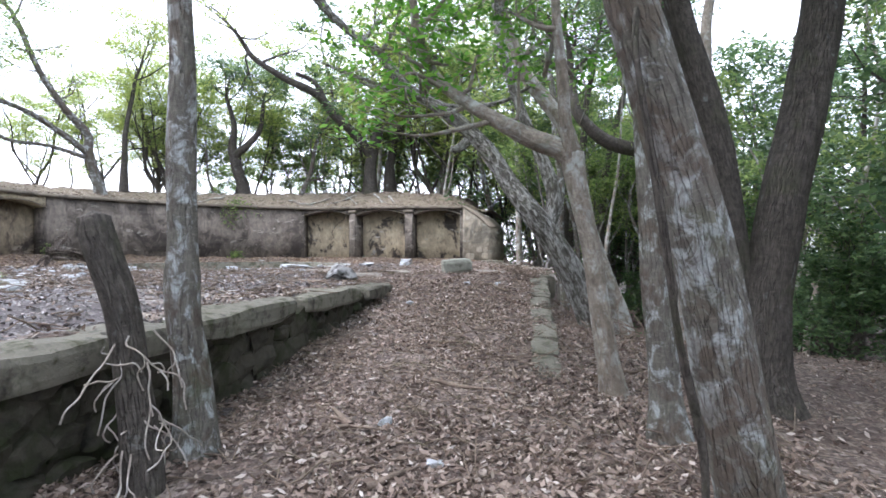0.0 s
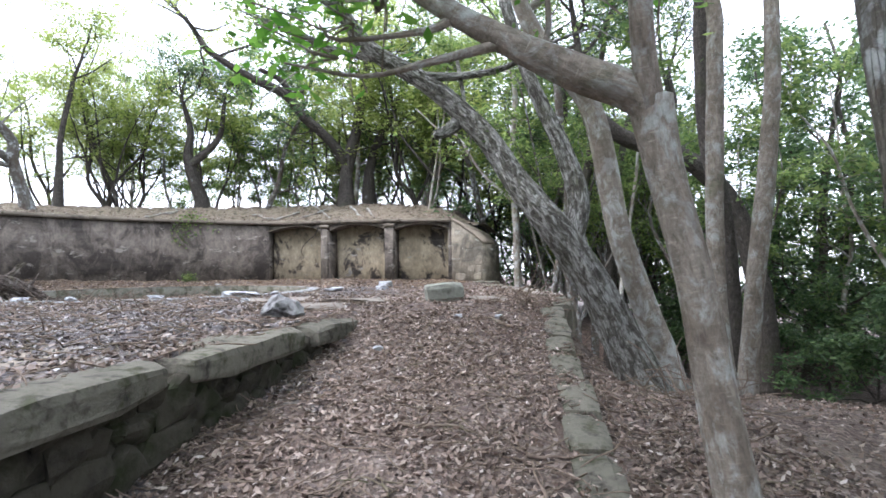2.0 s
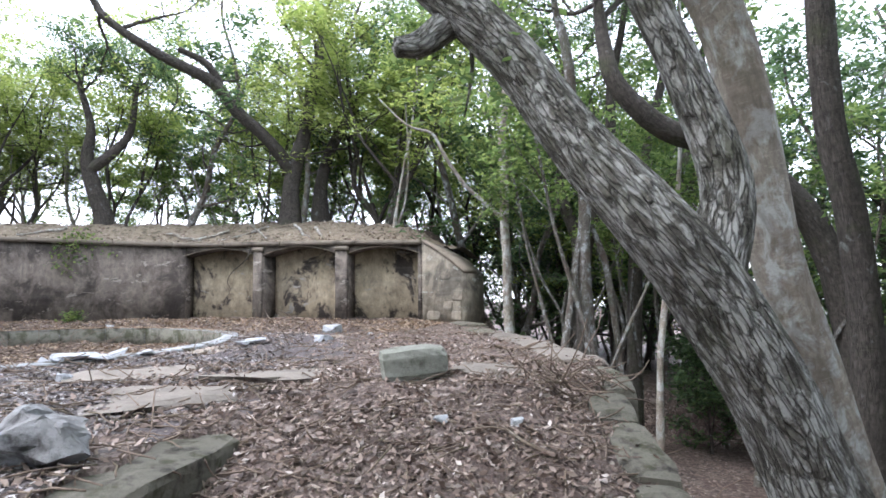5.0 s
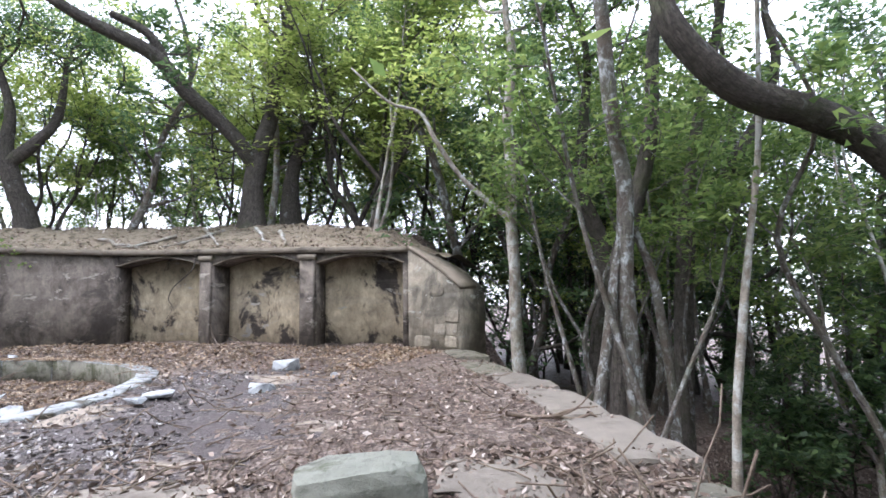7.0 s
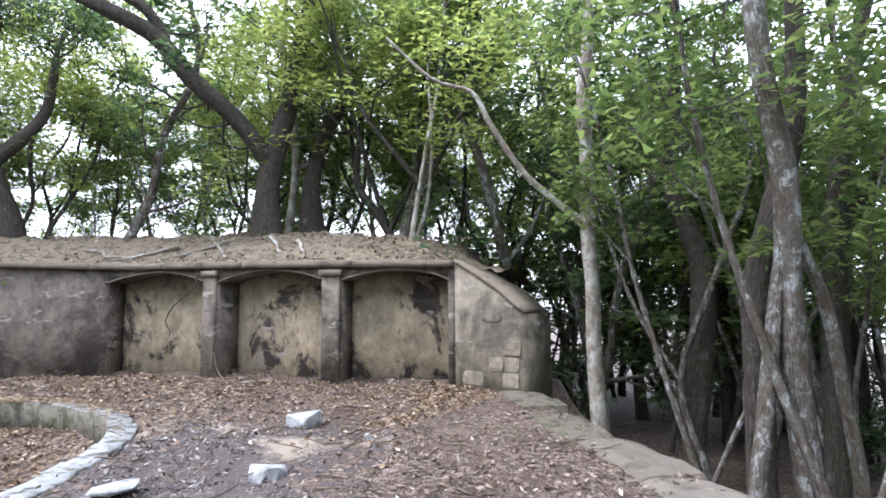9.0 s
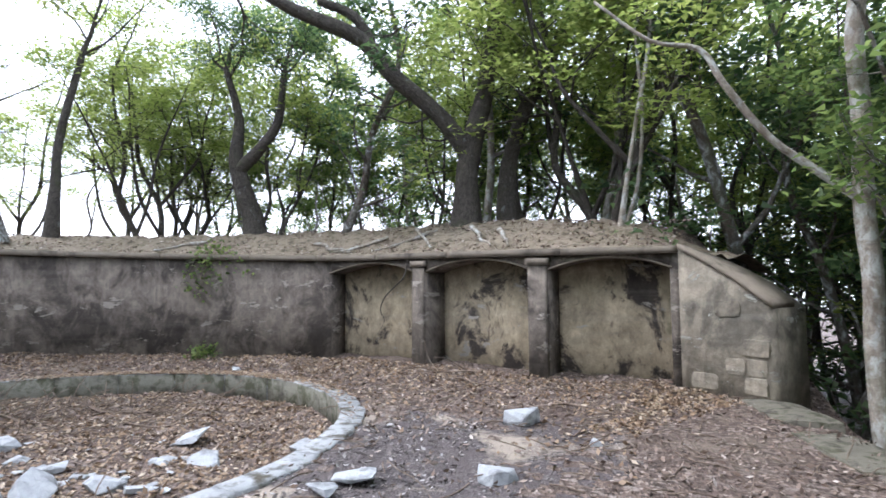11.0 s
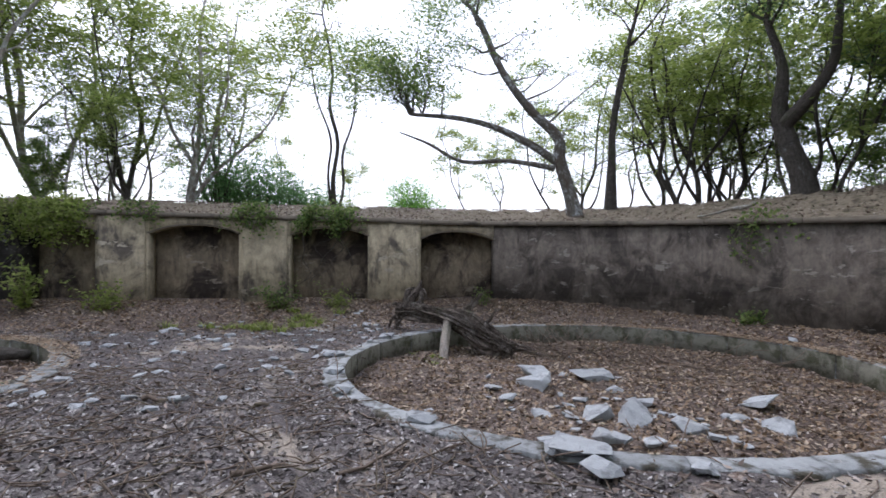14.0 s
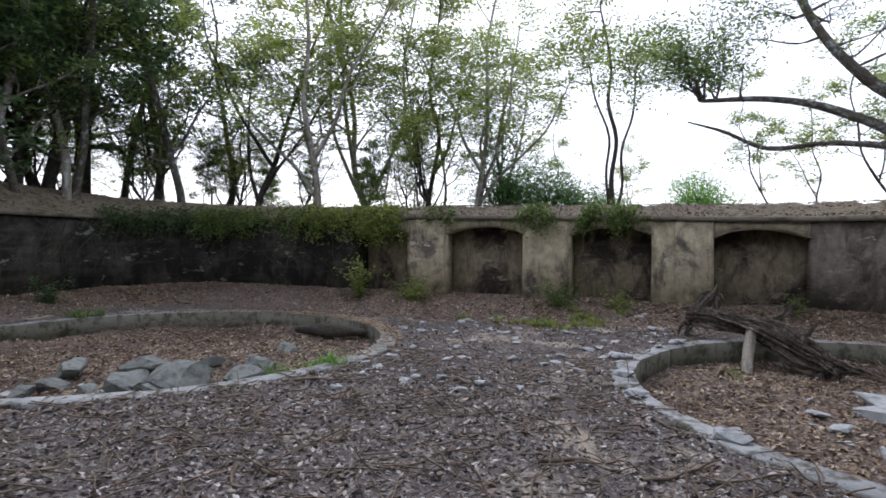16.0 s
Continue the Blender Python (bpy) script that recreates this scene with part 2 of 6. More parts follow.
M_ROCK = stone_material("pale_rock", (0.45, 0.475, 0.495), (0.17, 0.175, 0.18), (0.25, 0.225, 0.19), 0.36, 2.4)
M_ROCK_GREY = stone_material("grey_green_rock", (0.25, 0.272, 0.262), (0.09, 0.092, 0.085), (0.17, 0.165, 0.135), 0.40, 2.4)
M_ROCK_DARK = stone_material("dark_rock", (0.30, 0.30, 0.30), (0.045, 0.043, 0.042), (0.46, 0.48, 0.49), 0.46, 2.6)
M_BLOCK = stone_material("pale_green_stone", (0.27, 0.28, 0.24), (0.09, 0.09, 0.072), (0.115, 0.125, 0.075), 0.42, 2.0)
M_SLAB = stone_material("dusty_slab", (0.24, 0.215, 0.185), (0.12, 0.105, 0.09), (0.14, 0.13, 0.09), 0.36)
M_BANK = stone_material("dry_earth", (0.27, 0.228, 0.17), (0.08, 0.065, 0.05), (0.115, 0.10, 0.06), 0.47, 3.0)
M_BARK_PALE = bark_material("bark_smooth_pale", (0.37, 0.335, 0.28), (0.17, 0.15, 0.125), (0.55, 0.56, 0.53), 0.48, 0.012, 0.0, 0.5, 0.4)
M_BARK_BROWN = bark_material("bark_brown_banded", (0.34, 0.30, 0.25), (0.13, 0.115, 0.095), (0.47, 0.48, 0.45), 0.51, 0.016, 0.0, 0.6, 0.45)
M_BARK_LICHEN = bark_material("bark_lichen", (0.20, 0.188, 0.16), (0.085, 0.078, 0.068), (0.50, 0.53, 0.53), 0.51, 0.02, 0.009, 0.13, 0.6, 8.0)
M_BARK_ROUGH = bark_material("bark_furrowed", (0.23, 0.22, 0.19), (0.05, 0.046, 0.04), (0.52, 0.52, 0.49), 0.46, 0.014, 0.020, 0.2, 0.0, 13.0)
M_BARK_DARK = bark_material("bark_dark", (0.12, 0.108, 0.093), (0.04, 0.035, 0.031), (0.26, 0.28, 0.26), 0.60, 0.02, 0.012, 0.14)
M_DEADWOOD = bark_material("dead_wood", (0.25, 0.21, 0.175), (0.024, 0.018, 0.015), (0.42, 0.385, 0.345), 0.54, 0.03, 0.02, 0.05)
M_ROOT = bark_material("pale_root", (0.42, 0.38, 0.33), (0.20, 0.17, 0.15), (0.55, 0.53, 0.50), 0.5, 0.004)
M_TWIG = bark_material("dry_twig", (0.24, 0.19, 0.15), (0.10, 0.075, 0.06), (0.36, 0.33, 0.30), 0.6, 0.004)


# ---- geometry helpers ----
def mesh_np(name, V, F, mat, smooth=False):
    """A mesh from arrays of vertices and of equal-sided faces."""
    V, F = np.asarray(V, np.float32), np.asarray(F, np.int32)
    me = bpy.data.meshes.new(name)
    along = V[:, 3:6].copy() if V.shape[1] == 6 else None
    V = np.ascontiguousarray(V[:, :3])
    me.vertices.add(len(V))
    me.vertices.foreach_set("co", V.ravel())
    k = F.shape[1]
    me.loops.add(F.size)
    me.loops.foreach_set("vertex_index", F.ravel())
    me.polygons.add(len(F))
    me.polygons.foreach_set("loop_start", np.arange(0, F.size, k, dtype=np.int32))
    if smooth:
        me.polygons.foreach_set("use_smooth", np.ones(len(F), bool))
    if along is not None:
        me.attributes.new("along", "FLOAT_VECTOR", "POINT").data.foreach_set("vector", along.ravel())
    me.materials.append(mat)
    me.update(calc_edges=True)
    return me


def part(name, me, parent, label=""):
    ob = new(name, me)
    ob.parent = parent
    return tagged(ob, label) if label else ob


def empty(name, x=0, y=0, z=0, label="", category="", group="", kind=""):
    ob = new(name)
    ob.location = (x, y, z)
    ob.empty_display_size = 0.2
    return tagged(ob, label, category, group, kind)


def joined(pieces):
    """Arrays of several pieces with equal-sided faces as one."""
    V, F, n = [], [], 0
    for v, f in pieces:
        V.append(v)
        F.append(np.asarray(f) + n)
        n += len(v)
    return np.concatenate(V), np.concatenate(F)


def spline(P, sub):
    """Catmull-Rom through the rows of P."""
    P = np.asarray(P, float)
    Q = np.vstack([2 * P[0] - P[1], P, 2 * P[-1] - P[-2]])
    out = []
    for i in range(1, len(Q) - 2):
        for u in np.arange(sub) / sub:
            a, b, c, d = Q[i - 1 : i + 3]
            out.append(0.5 * (2 * b + (c - a) * u + (2 * a - 5 * b + 4 * c - d) * u**2 + (3 * b - a - 3 * c + d) * u**3))
    out.append(P[-1])
    return np.array(out)


def tube(P, seg=9, sub=4, lump=0.06, rng=None, ridge=0.0):
    """A tapered limb along rows of (x, y, z, radius), with lumps."""
    S = spline(P, sub)
    C, R = S[:, :3], np.maximum(S[:, 3], 0.002)
    T = np.gradient(C, axis=0)
    T /= np.linalg.norm(T, axis=1)[:, None] + 1e-9
    up = np.array([0.31, 0.95, 0.05])
    A = np.cross(T, up)
    A /= np.linalg.norm(A, axis=1)[:, None] + 1e-9
    B = np.cross(T, A)
    ang = np.arange(seg) * 2 * np.pi / seg
    ph = rng.uniform(0, 6.28, 4) if rng is not None else np.zeros(4)
    L = np.concatenate([[0], np.cumsum(np.linalg.norm(np.diff(C, axis=0), axis=1))])
    w = 1 + lump * (np.sin(2 * ang[None] + 2.1 * L[:, None] / (R[:1] * 6 + 0.2) + ph[0]) + 0.7 * np.sin(3 * ang[None] - 3.3 * L[:, None] + ph[1]) + 0.6 * np.sin(ang[None] + 5.7 * L[:, None] + ph[2]))
    if ridge:       # weathered ridges that run along the wood
        a2, l2 = ang[None], L[:, None]
        for f in (5, 9, 13, 17):
            w = w + ridge * (1 - np.abs(np.sin(f * 0.5 * a2 + np.sin(l2 * 2.3 + f + ph[0]) * 0.5 + 0.8 * l2 + f * ph[1]))) - ridge * 0.4
    V = C[:, None] + (R[:, None] * w)[..., None] * (np.cos(ang)[None, :, None] * A[:, None] + np.sin(ang)[None, :, None] * B[:, None])
    n = len(C)
    i, j = np.meshgrid(np.arange(n - 1), np.arange(seg), indexing="ij")
    F = np.stack([i * seg + j, i * seg + (j + 1) % seg, (i + 1) * seg + (j + 1) % seg, (i + 1) * seg + j], -1).reshape(-1, 4)
    shift = ph[3] * 3
    along = np.stack([R[:, None] * np.cos(ang)[None] + shift, R[:, None] * np.sin(ang)[None] + shift * 0.7, np.repeat(L[:, None], seg, 1)], -1)
    V = np.vstack([np.concatenate([V, along], -1).reshape(-1, 6), [[*(C[-1] + T[-1] * R[-1] * 0.5), shift, shift * 0.7, L[-1]]]])
    tip = len(V) - 1
    quads = [[(n - 1) * seg + (2 * k) % seg, (n - 1) * seg + (2 * k + 1) % seg, (n - 1) * seg + (2 * k + 2) % seg, tip] for k in range(seg // 2)]
    return V, np.vstack([F, np.array(quads)])


def leaves(C, size, rng, flat=0.55, slim=0.42, droop=0.2, mixed=(0.65, 1.3)):
    """One folded leaf at each row of C."""
    n = len(C)
    a = rng.uniform(0, 2 * np.pi, n)
    nz = rng.normal(0, 1, (n, 3)) * (1 - flat) + np.array([0, 0, 1.0]) * flat * 1.6
    nz /= np.linalg.norm(nz, axis=1)[:, None]
    d = np.stack([np.cos(a), np.sin(a), rng.normal(-droop, 0.35, n)], 1)
    d -= nz * (d * nz).sum(1)[:, None]
    d /= np.linalg.norm(d, axis=1)[:, None] + 1e-9
    s = np.cross(nz, d)
    L = (size * rng.uniform(*mixed, n))[:, None]
    W = L * slim * 0.5
    V = np.stack([C - d * L * 0.5, C + s * W - nz * L * 0.08 - d * L * 0.05, C + d * L * 0.5 - nz * L * 0.1, C - s * W - nz * L * 0.08 - d * L * 0.05], 1)
    F = (np.arange(n)[:, None] * 4)[:, :, None] + np.array([[0, 1, 2], [0, 2, 3]])[None]
    return V.reshape(-1, 3), F.reshape(-1, 3)


def leaf_specks(C, size, rng, flat=0.7, slim=0.6, mixed=(0.65, 1.35)):
    """One three-cornered leaf at each row of C, for crowns seen from some way off."""
    n = len(C)
    a = rng.uniform(0, 2 * np.pi, n)
    nz = rng.normal(0, 1, (n, 3)) * (1 - flat) + np.array([0, 0, 1.0]) * flat
    nz /= np.linalg.norm(nz, axis=1)[:, None]
    d = np.stack([np.cos(a), np.sin(a), rng.normal(-0.2, 0.35, n)], 1)
    d -= nz * (d * nz).sum(1)[:, None]
    d /= np.linalg.norm(d, axis=1)[:, None] + 1e-9
    s = np.cross(nz, d)
    L = (size * rng.uniform(*mixed, n))[:, None]
    V = np.stack([C - d * L * 0.4 + s * L * slim * 0.5, C - d * L * 0.4 - s * L * slim * 0.35, C + d * L * 0.6], 1)
    return V.reshape(-1, 3), np.arange(3 * n).reshape(-1, 3)


def clumps(tips, per, spread, rng, flat=0.4):
    """Leaf places gathered round branch tips."""
    T = np.repeat(np.asarray(tips)[:, :3], per, axis=0)
    return T + rng.normal(0, 1, T.shape) * np.array([spread, spread, spread * flat])


def boulder(sx, sy, sz, rng, cuts=2, rough=0.16, square=0.6):
    """A broken stone: a cube cut finer, part rounded, its corners shifted and flattened by chance planes."""
    bm = bmesh.new()
    bmesh.ops.create_cube(bm, size=2)
    bmesh.ops.subdivide_edges(bm, edges=bm.edges[:], cuts=cuts, use_grid_fill=True)
    planes = [(Vector(rng.normal(0, 1, 3)).normalized(), rng.uniform(0.6, 0.98)) for _ in range(11)]
    off = Vector(rng.uniform(-50, 50, 3))
    for v in bm.verts:
        p = v.co.copy()
        p = p.lerp(p.normalized() * 1.25, 1 - square)
        for nrm, d in planes:
            k = p.dot(nrm) - d
            if k > 0:
                p -= nrm * k
        p += noise.noise_vector(p * 1.7 + off) * rough
        v.co = Vector((p.x * sx / 2, p.y * sy / 2, p.z * sz / 2)) * 1.12
    bmesh.ops.recalc_face_normals(bm, faces=bm.faces[:])
    return bm


def shard(sx, sy, sz, rng, n=15):
    """An angular broken rock: the hull of chance points near the faces of a box."""
    bm = bmesh.new()
    P = rng.uniform(-1, 1, (n, 3))
    P = P / np.abs(P).max(1)[:, None] * rng.uniform(0.72, 1.0, (n, 1))
    for p in P:
        bm.verts.new((p[0] * sx / 2, p[1] * sy / 2, p[2] * sz / 2))
    res = bmesh.ops.convex_hull(bm, input=bm.verts[:])
    bmesh.ops.delete(bm, geom=[e for e in res["geom_interior"] if isinstance(e, bmesh.types.BMVert)], context="VERTS")
    bmesh.ops.dissolve_limit(bm, angle_limit=0.22, verts=bm.verts[:], edges=bm.edges[:])
    bmesh.ops.bevel(bm, geom=bm.edges[:], offset=min(sx, sy, sz) * 0.035, segments=1, affect="EDGES")
    bmesh.ops.recalc_face_normals(bm, faces=bm.faces[:])
    return bm


def bm_mesh(name, bm, mat, smooth=False):
    me = bpy.data.meshes.new(name)
    bm.to_mesh(me)
    bm.free()
    me.materials.append(mat)
    if smooth:
        me.polygons.foreach_set("use_smooth", np.ones(len(me.polygons), bool))
    return me


def block(sx, sy, sz, rng, chip=0.02, bevel=0.02):
    """A dressed stone block with worn edges."""
    bm = bmesh.new()
    bmesh.ops.create_cube(bm, size=1)
    bmesh.ops.subdivide_edges(bm, edges=bm.edges[:], cuts=3, use_grid_fill=True)
    off = Vector(rng.uniform(-50, 50, 3))
    for v in bm.verts:
        p = Vector((v.co.x * sx, v.co.y * sy, v.co.z * sz))
        edge = sum(abs(abs(c) - 0.5) < 1e-4 for c in v.co)
        p += noise.noise_vector(p * 3 + off) * chip
        if edge >= 2:
            p -= Vector((v.co.x * bevel, v.co.y * bevel, v.co.z * bevel)) * (1.2 + noise.noise(p * 5 + off)) * (edge - 1)
        v.co = p
    return bm


# ---- plan ----
WALL = [(1.72, 19.24), (0.66, 20.02), (-1.25, 20.2), (-3.5, 21.02), (-5.5, 21.45), (-8.0, 21.1), (-10.5, 20.2), (-12.1, 18.95), (-12.95, 17.75), (-13.4, 15.9), (-13.75, 14.7), (-14.35, 12.75), (-14.55, 11.6), (-14.8, 9.6), (-15.05, 8.5), (-15.9, 6.4), (-17.1, 2.2), (-16.3, -0.2), (-14.4, -1.1), (-12.0, -1.5), (-9.0, -2.0)]
# height of the ground at the wall, and of the lip under the coping, at each of those corners
BASE = [0.05, 0.10, 0.12, 0.15, 0.14, 0.14, 0.20, 0.26, 0.29, 0.29, 0.31, 0.33, 0.34, 0.36, 0.37, 0.38, 0.41, 0.34, 0.29, 0.27, 0.27]
LIP = [1.97, 1.97, 1.98, 2.02, 2.04, 2.10, 2.16, 2.19, 2.20, 2.22, 2.26, 2.29, 2.31, 2.33, 2.35, 2.36, 2.38, 2.36, 2.34, 2.32, 2.30]
TOP = [2.35, 2.60, 2.70, 2.85, 2.85, 2.78, 2.72, 2.70, 2.72, 2.72, 2.74, 2.76, 2.78, 2.80, 2.80, 2.85, 3.0, 3.15, 3.3, 3.4, 3.5]
RINGS = [(-6.55, 16.1, 3.85), (-8.95, 5.3, 3.98)]
CURVE = spline(np.array([(*w, b, l, t) for w, b, l, t in zip(WALL, BASE, LIP, TOP)]), 6)
KNOT = np.arange(len(CURVE)) / 6.0
SEG_A, SEG_B = CURVE[:-1, :2], CURVE[1:, :2]
SEG_D = SEG_B - SEG_A
SEG_N = np.stack([SEG_D[:, 1], -SEG_D[:, 0]], 1)
SEG_N = -SEG_N / np.linalg.norm(SEG_N, axis=1)[:, None]
SEG_N = np.where((SEG_N * (np.array([-6.0, 10.0]) - SEG_A)).sum(1)[:, None] > 0, -SEG_N, SEG_N)
KN = np.array([np.interp(KNOT, KNOT[:-1] + 1 / 12, SEG_N[:, i]) for i in (0, 1)]).T
KN /= np.linalg.norm(KN, axis=1)[:, None]


def wall_at(k):
    """Plan place, outward normal, ground, lip and bank height at the knot k."""
    return np.array([np.interp(k, KNOT, CURVE[:, i]) for i in range(5)]), np.array([np.interp(k, KNOT, KN[:, i]) for i in (0, 1)])


def wall_near(X, Y):
    """Signed distance to the wall's face (outside positive) and its knot, for arrays."""
    P = np.stack([X, Y], -1)
    best, knot = np.full(X.shape, 1e9), np.zeros(X.shape)
    sign = np.ones(X.shape)
    for i in range(len(SEG_A)):
        u = np.clip(((P - SEG_A[i]) @ SEG_D[i]) / (SEG_D[i] @ SEG_D[i]), 0, 1)
        off = P - SEG_A[i] - u[..., None] * SEG_D[i]
        d = np.hypot(off[..., 0], off[..., 1])
        near = d < best
        best = np.where(near, d, best)
        knot = np.where(near, (i + u) / 6.0, knot)
        sign = np.where(near, np.where(off @ SEG_N[i] > 0, 1.0, -1.0), sign)
    return best * sign, knot


def smooth(a, b, x):
    u = np.clip((x - a) / (b - a), 0, 1)
    return u * u * (3 - 2 * u)


def wave(X, Y, s, seed=0.0):
    return np.sin(X * 1.7 * s + seed) * np.cos(Y * 1.3 * s + 2 * seed) + 0.5 * np.sin(X * 3.1 * s + Y * 2.3 * s + seed) + 0.35 * np.sin(X * 5.3 * s - Y * 4.7 * s)


RAMP_Y = [-40, 2, 3.8, 5.6, 6.5, 7.3, 8.0, 9.15, 10.3, 11.8, 13.0]
RAMP_Z = [-1.1, -1.06, -1.03, -0.98, -0.87, -0.77, -0.69, -0.56, -0.34, -0.08, 0.0]


def edge_x(y):
    return -2.13 + (y - 5.03) * 0.19


def kerb_x(y):
    return np.where(y < 11.9, 1.27 + (y - 6) * 0.16, np.interp(y, [11.9, 13, 16, 17.2, 19.3], [2.4, 2.5, 2.35, 2.1, 1.85]))


def ground_z(X, Y, fine=True):
    X, Y = np.asarray(X, float), np.asarray(Y, float)
    ramp = np.interp(Y, RAMP_Y, RAMP_Z)
    e, k = edge_x(Y), kerb_x(Y)
    # forest floor east of the ramp and of the platform's edge
    drop = np.interp(Y, [0, 8, 10, 12, 14, 40], [0.0, 0.05, 0.35, 0.9, 1.5, 2.2])
    floor_e = np.minimum(ramp, np.interp(Y, [0, 9, 40], [-1.06, -0.75, -0.4])) - drop * smooth(0.0, 1.2, X - k) - 0.10 * np.clip(X - k - 1.0, 0, None)
    floor_e = np.maximum(floor_e, -14 - 0.004 * np.hypot(X, Y))
    z = np.where(X > k, floor_e, ramp)
    # the platform west of its retaining edge
    plat = np.where(Y < 11.6, -0.12 * (1 - smooth(0.2, 1.8, e - X)), 0.0)
    z = np.where((X < e - 0.2) & (Y < 11.6), plat, z)
    z = np.where((Y >= 11.6) & (X < k), np.maximum(ramp, -0.06), z)
    d, kn = wall_near(X, Y)
    base = np.interp(kn, KNOT, CURVE[:, 2])
    lip = np.interp(kn, KNOT, CURVE[:, 3])
    top = np.interp(kn, KNOT, CURVE[:, 4])
    inside = (X < k) & (d < 0.88)
    rise = base * smooth(-2.2, -0.1, d)
    z = np.where(inside & (z > -0.2), z + rise, z)
    for cx, cy, r in RINGS:
        q = np.hypot(X - cx, Y - cy)
        z = np.where(q < r - 0.16, -0.36 + 0.05 * smooth(r - 1.2, r - 0.3, q) + 0.04 * wave(X, Y, 1.1, cx), np.where(q < r + 0.5, z * smooth(r, r + 0.5, q), z))
    bank = (top - 0.55) + 0.55 * smooth(1.2, 2.6, d) + 0.10 * wave(X, Y, 0.35) * smooth(2, 5, d) - 0.12 * np.clip(d - 14, 0, 60)
    bank = bank - (bank + 1.2) * smooth(0.1, 2.6, X - 0.9) - np.clip(X - 2.5, 0, None) * 0.1
    south = smooth(-1.0, -8.0, Y) * smooth(-9.5, -5.5, X)
    bank = bank * (1 - south) + (-1.0) * south
    z = np.where((d >= 0.88) & ~((X > k) & (Y < 19.0)), bank, z)
    if fine:
        z = z + 0.018 * wave(X, Y, 1.9, 0.7) + 0.012 * wave(X, Y, 4.3, 2.0)
    return z


def gz(x, y):
    return float(ground_z(np.array([x]), np.array([y]))[0])


def gritty(X, Y):
    """Where the courtyard is trodden bare."""
    d, kn = wall_near(X, Y)
    m = (d < -2.4) & (X < edge_x(Y) - 0.3 + 0.4 * wave(X, Y, 0.9)) & (Y > -3) & (d > -16)
    m &= d + 0.5 * wave(X, Y, 0.8, 2.2) < -2.4
    for cx, cy, r in RINGS:
        m &= np.hypot(X - cx, Y - cy) > r - 0.1
    return m


# ---- ground ----
def axis(lo, hi, step):
    core = np.arange(lo, hi + step / 2, step)
    out = np.geomspace(step, 900, 34).cumsum()
    return np.concatenate([lo - out[::-1], core, hi + out])


GX, GY = np.meshgrid(axis(-19.5, 6.5, 0.13), axis(-4, 25, 0.13), indexing="ij")
GZ = ground_z(GX, GY)
far = np.hypot(GX, GY - 10) > 80
GZ = np.where(far, np.minimum(GZ, -9 - 0.02 * np.hypot(GX, GY)), GZ)
ni, nj = GX.shape
ii, jj = np.meshgrid(np.arange(ni - 1), np.arange(nj - 1), indexing="ij")
GF = np.stack([ii * nj + jj, (ii + 1) * nj + jj, (ii + 1) * nj + jj + 1, ii * nj + jj + 1], -1).reshape(-1, 4)
ground_mesh = mesh_np("ground", np.stack([GX, GY, GZ], -1).reshape(-1, 3), GF, M_LITTER, True)
ground_mesh.materials.append(M_GRIT)
mid_x, mid_y = (GX[:-1, :-1] + GX[1:, 1:]) / 2, (GY[:-1, :-1] + GY[1:, 1:]) / 2
ground_mesh.polygons.foreach_set("material_index", gritty(mid_x + np.random.normal(0, 0.3, mid_x.shape), mid_y + np.random.normal(0, 0.3, mid_x.shape)).astype(np.int32).ravel())
ground = tagged(new("ground", ground_mesh), "forest floor covered in brown fallen leaves and soil", "ground", kind="structure")


# ---- parapet wall ----
def strip(k0, k1, zlow, zhigh, d0, d1, step=0.12, jitter=0.0):
    """A closed solid along the wall between two knots: zlow and zhigh are functions of the knot, d0 to d1 its depth."""
    n = max(2, int((k1 - k0) / step) + 1)
    V = []
    for q, k in enumerate(np.linspace(k0, k1, n)):
        (x, y, b, l, t), nm = wall_at(k)
        j = jitter * noise.noise((x * 2.3, y * 2.3, d0))
        for d, z in ((d0 + j, zlow(k)), (d0 + j, zhigh(k) + j), (d1, zhigh(k)), (d1, zlow(k))):
            V.append((x + nm[0] * d, y + nm[1] * d, z))
    F = []
    for q in range(n - 1):
        for c in range(4):
            F.append((q * 4 + c, q * 4 + (c + 1) % 4, q * 4 + 4 + (c + 1) % 4, q * 4 + 4 + c))
    F += [(0, 3, 2, 1), (n * 4 - 4, n * 4 - 3, n * 4 - 2, n * 4 - 1)]
    return np.array(V), np.array(F)


lip_z = lambda k: float(np.interp(k, KNOT, CURVE[:, 3]))
base_z = lambda k: float(np.interp(k, KNOT, CURVE[:, 2])) - 0.5


def knot_of(x, y):
    return float(wall_near(np.array([x]), np.array([y]))[1][0])


# niches: two knots, springing height, rise of the arch
NICHES = [(knot_of(0.62, 20.05), knot_of(-1.10, 20.2), 1.76, 0.17), (knot_of(-1.40, 20.26), knot_of(-3.36, 20.98), 1.77, 0.19), (knot_of(-3.62, 21.06), knot_of(-5.50, 21.45), 1.79, 0.18), (knot_of(-12.96, 17.72), knot_of(-13.40, 15.88), 1.84, 0.20), (knot_of(-13.80, 14.60), knot_of(-14.33, 12.78), 1.91, 0.20), (knot_of(-14.55, 11.58), knot_of(-14.80, 9.62), 1.93, 0.21), (knot_of(-15.05, 8.5), knot_of(-15.7, 6.9), 1.95, 0.17)]
parapet = empty("parapet_wall", label="long curved plastered parapet wall with arched niches, stained dark", category="wall", kind="structure")
K_WING = 0.95
solid, at = [], K_WING
for a, b, spring, rise in NICHES:
    solid.append((at, a))
    at = b
solid.append((at, KNOT[-1]))
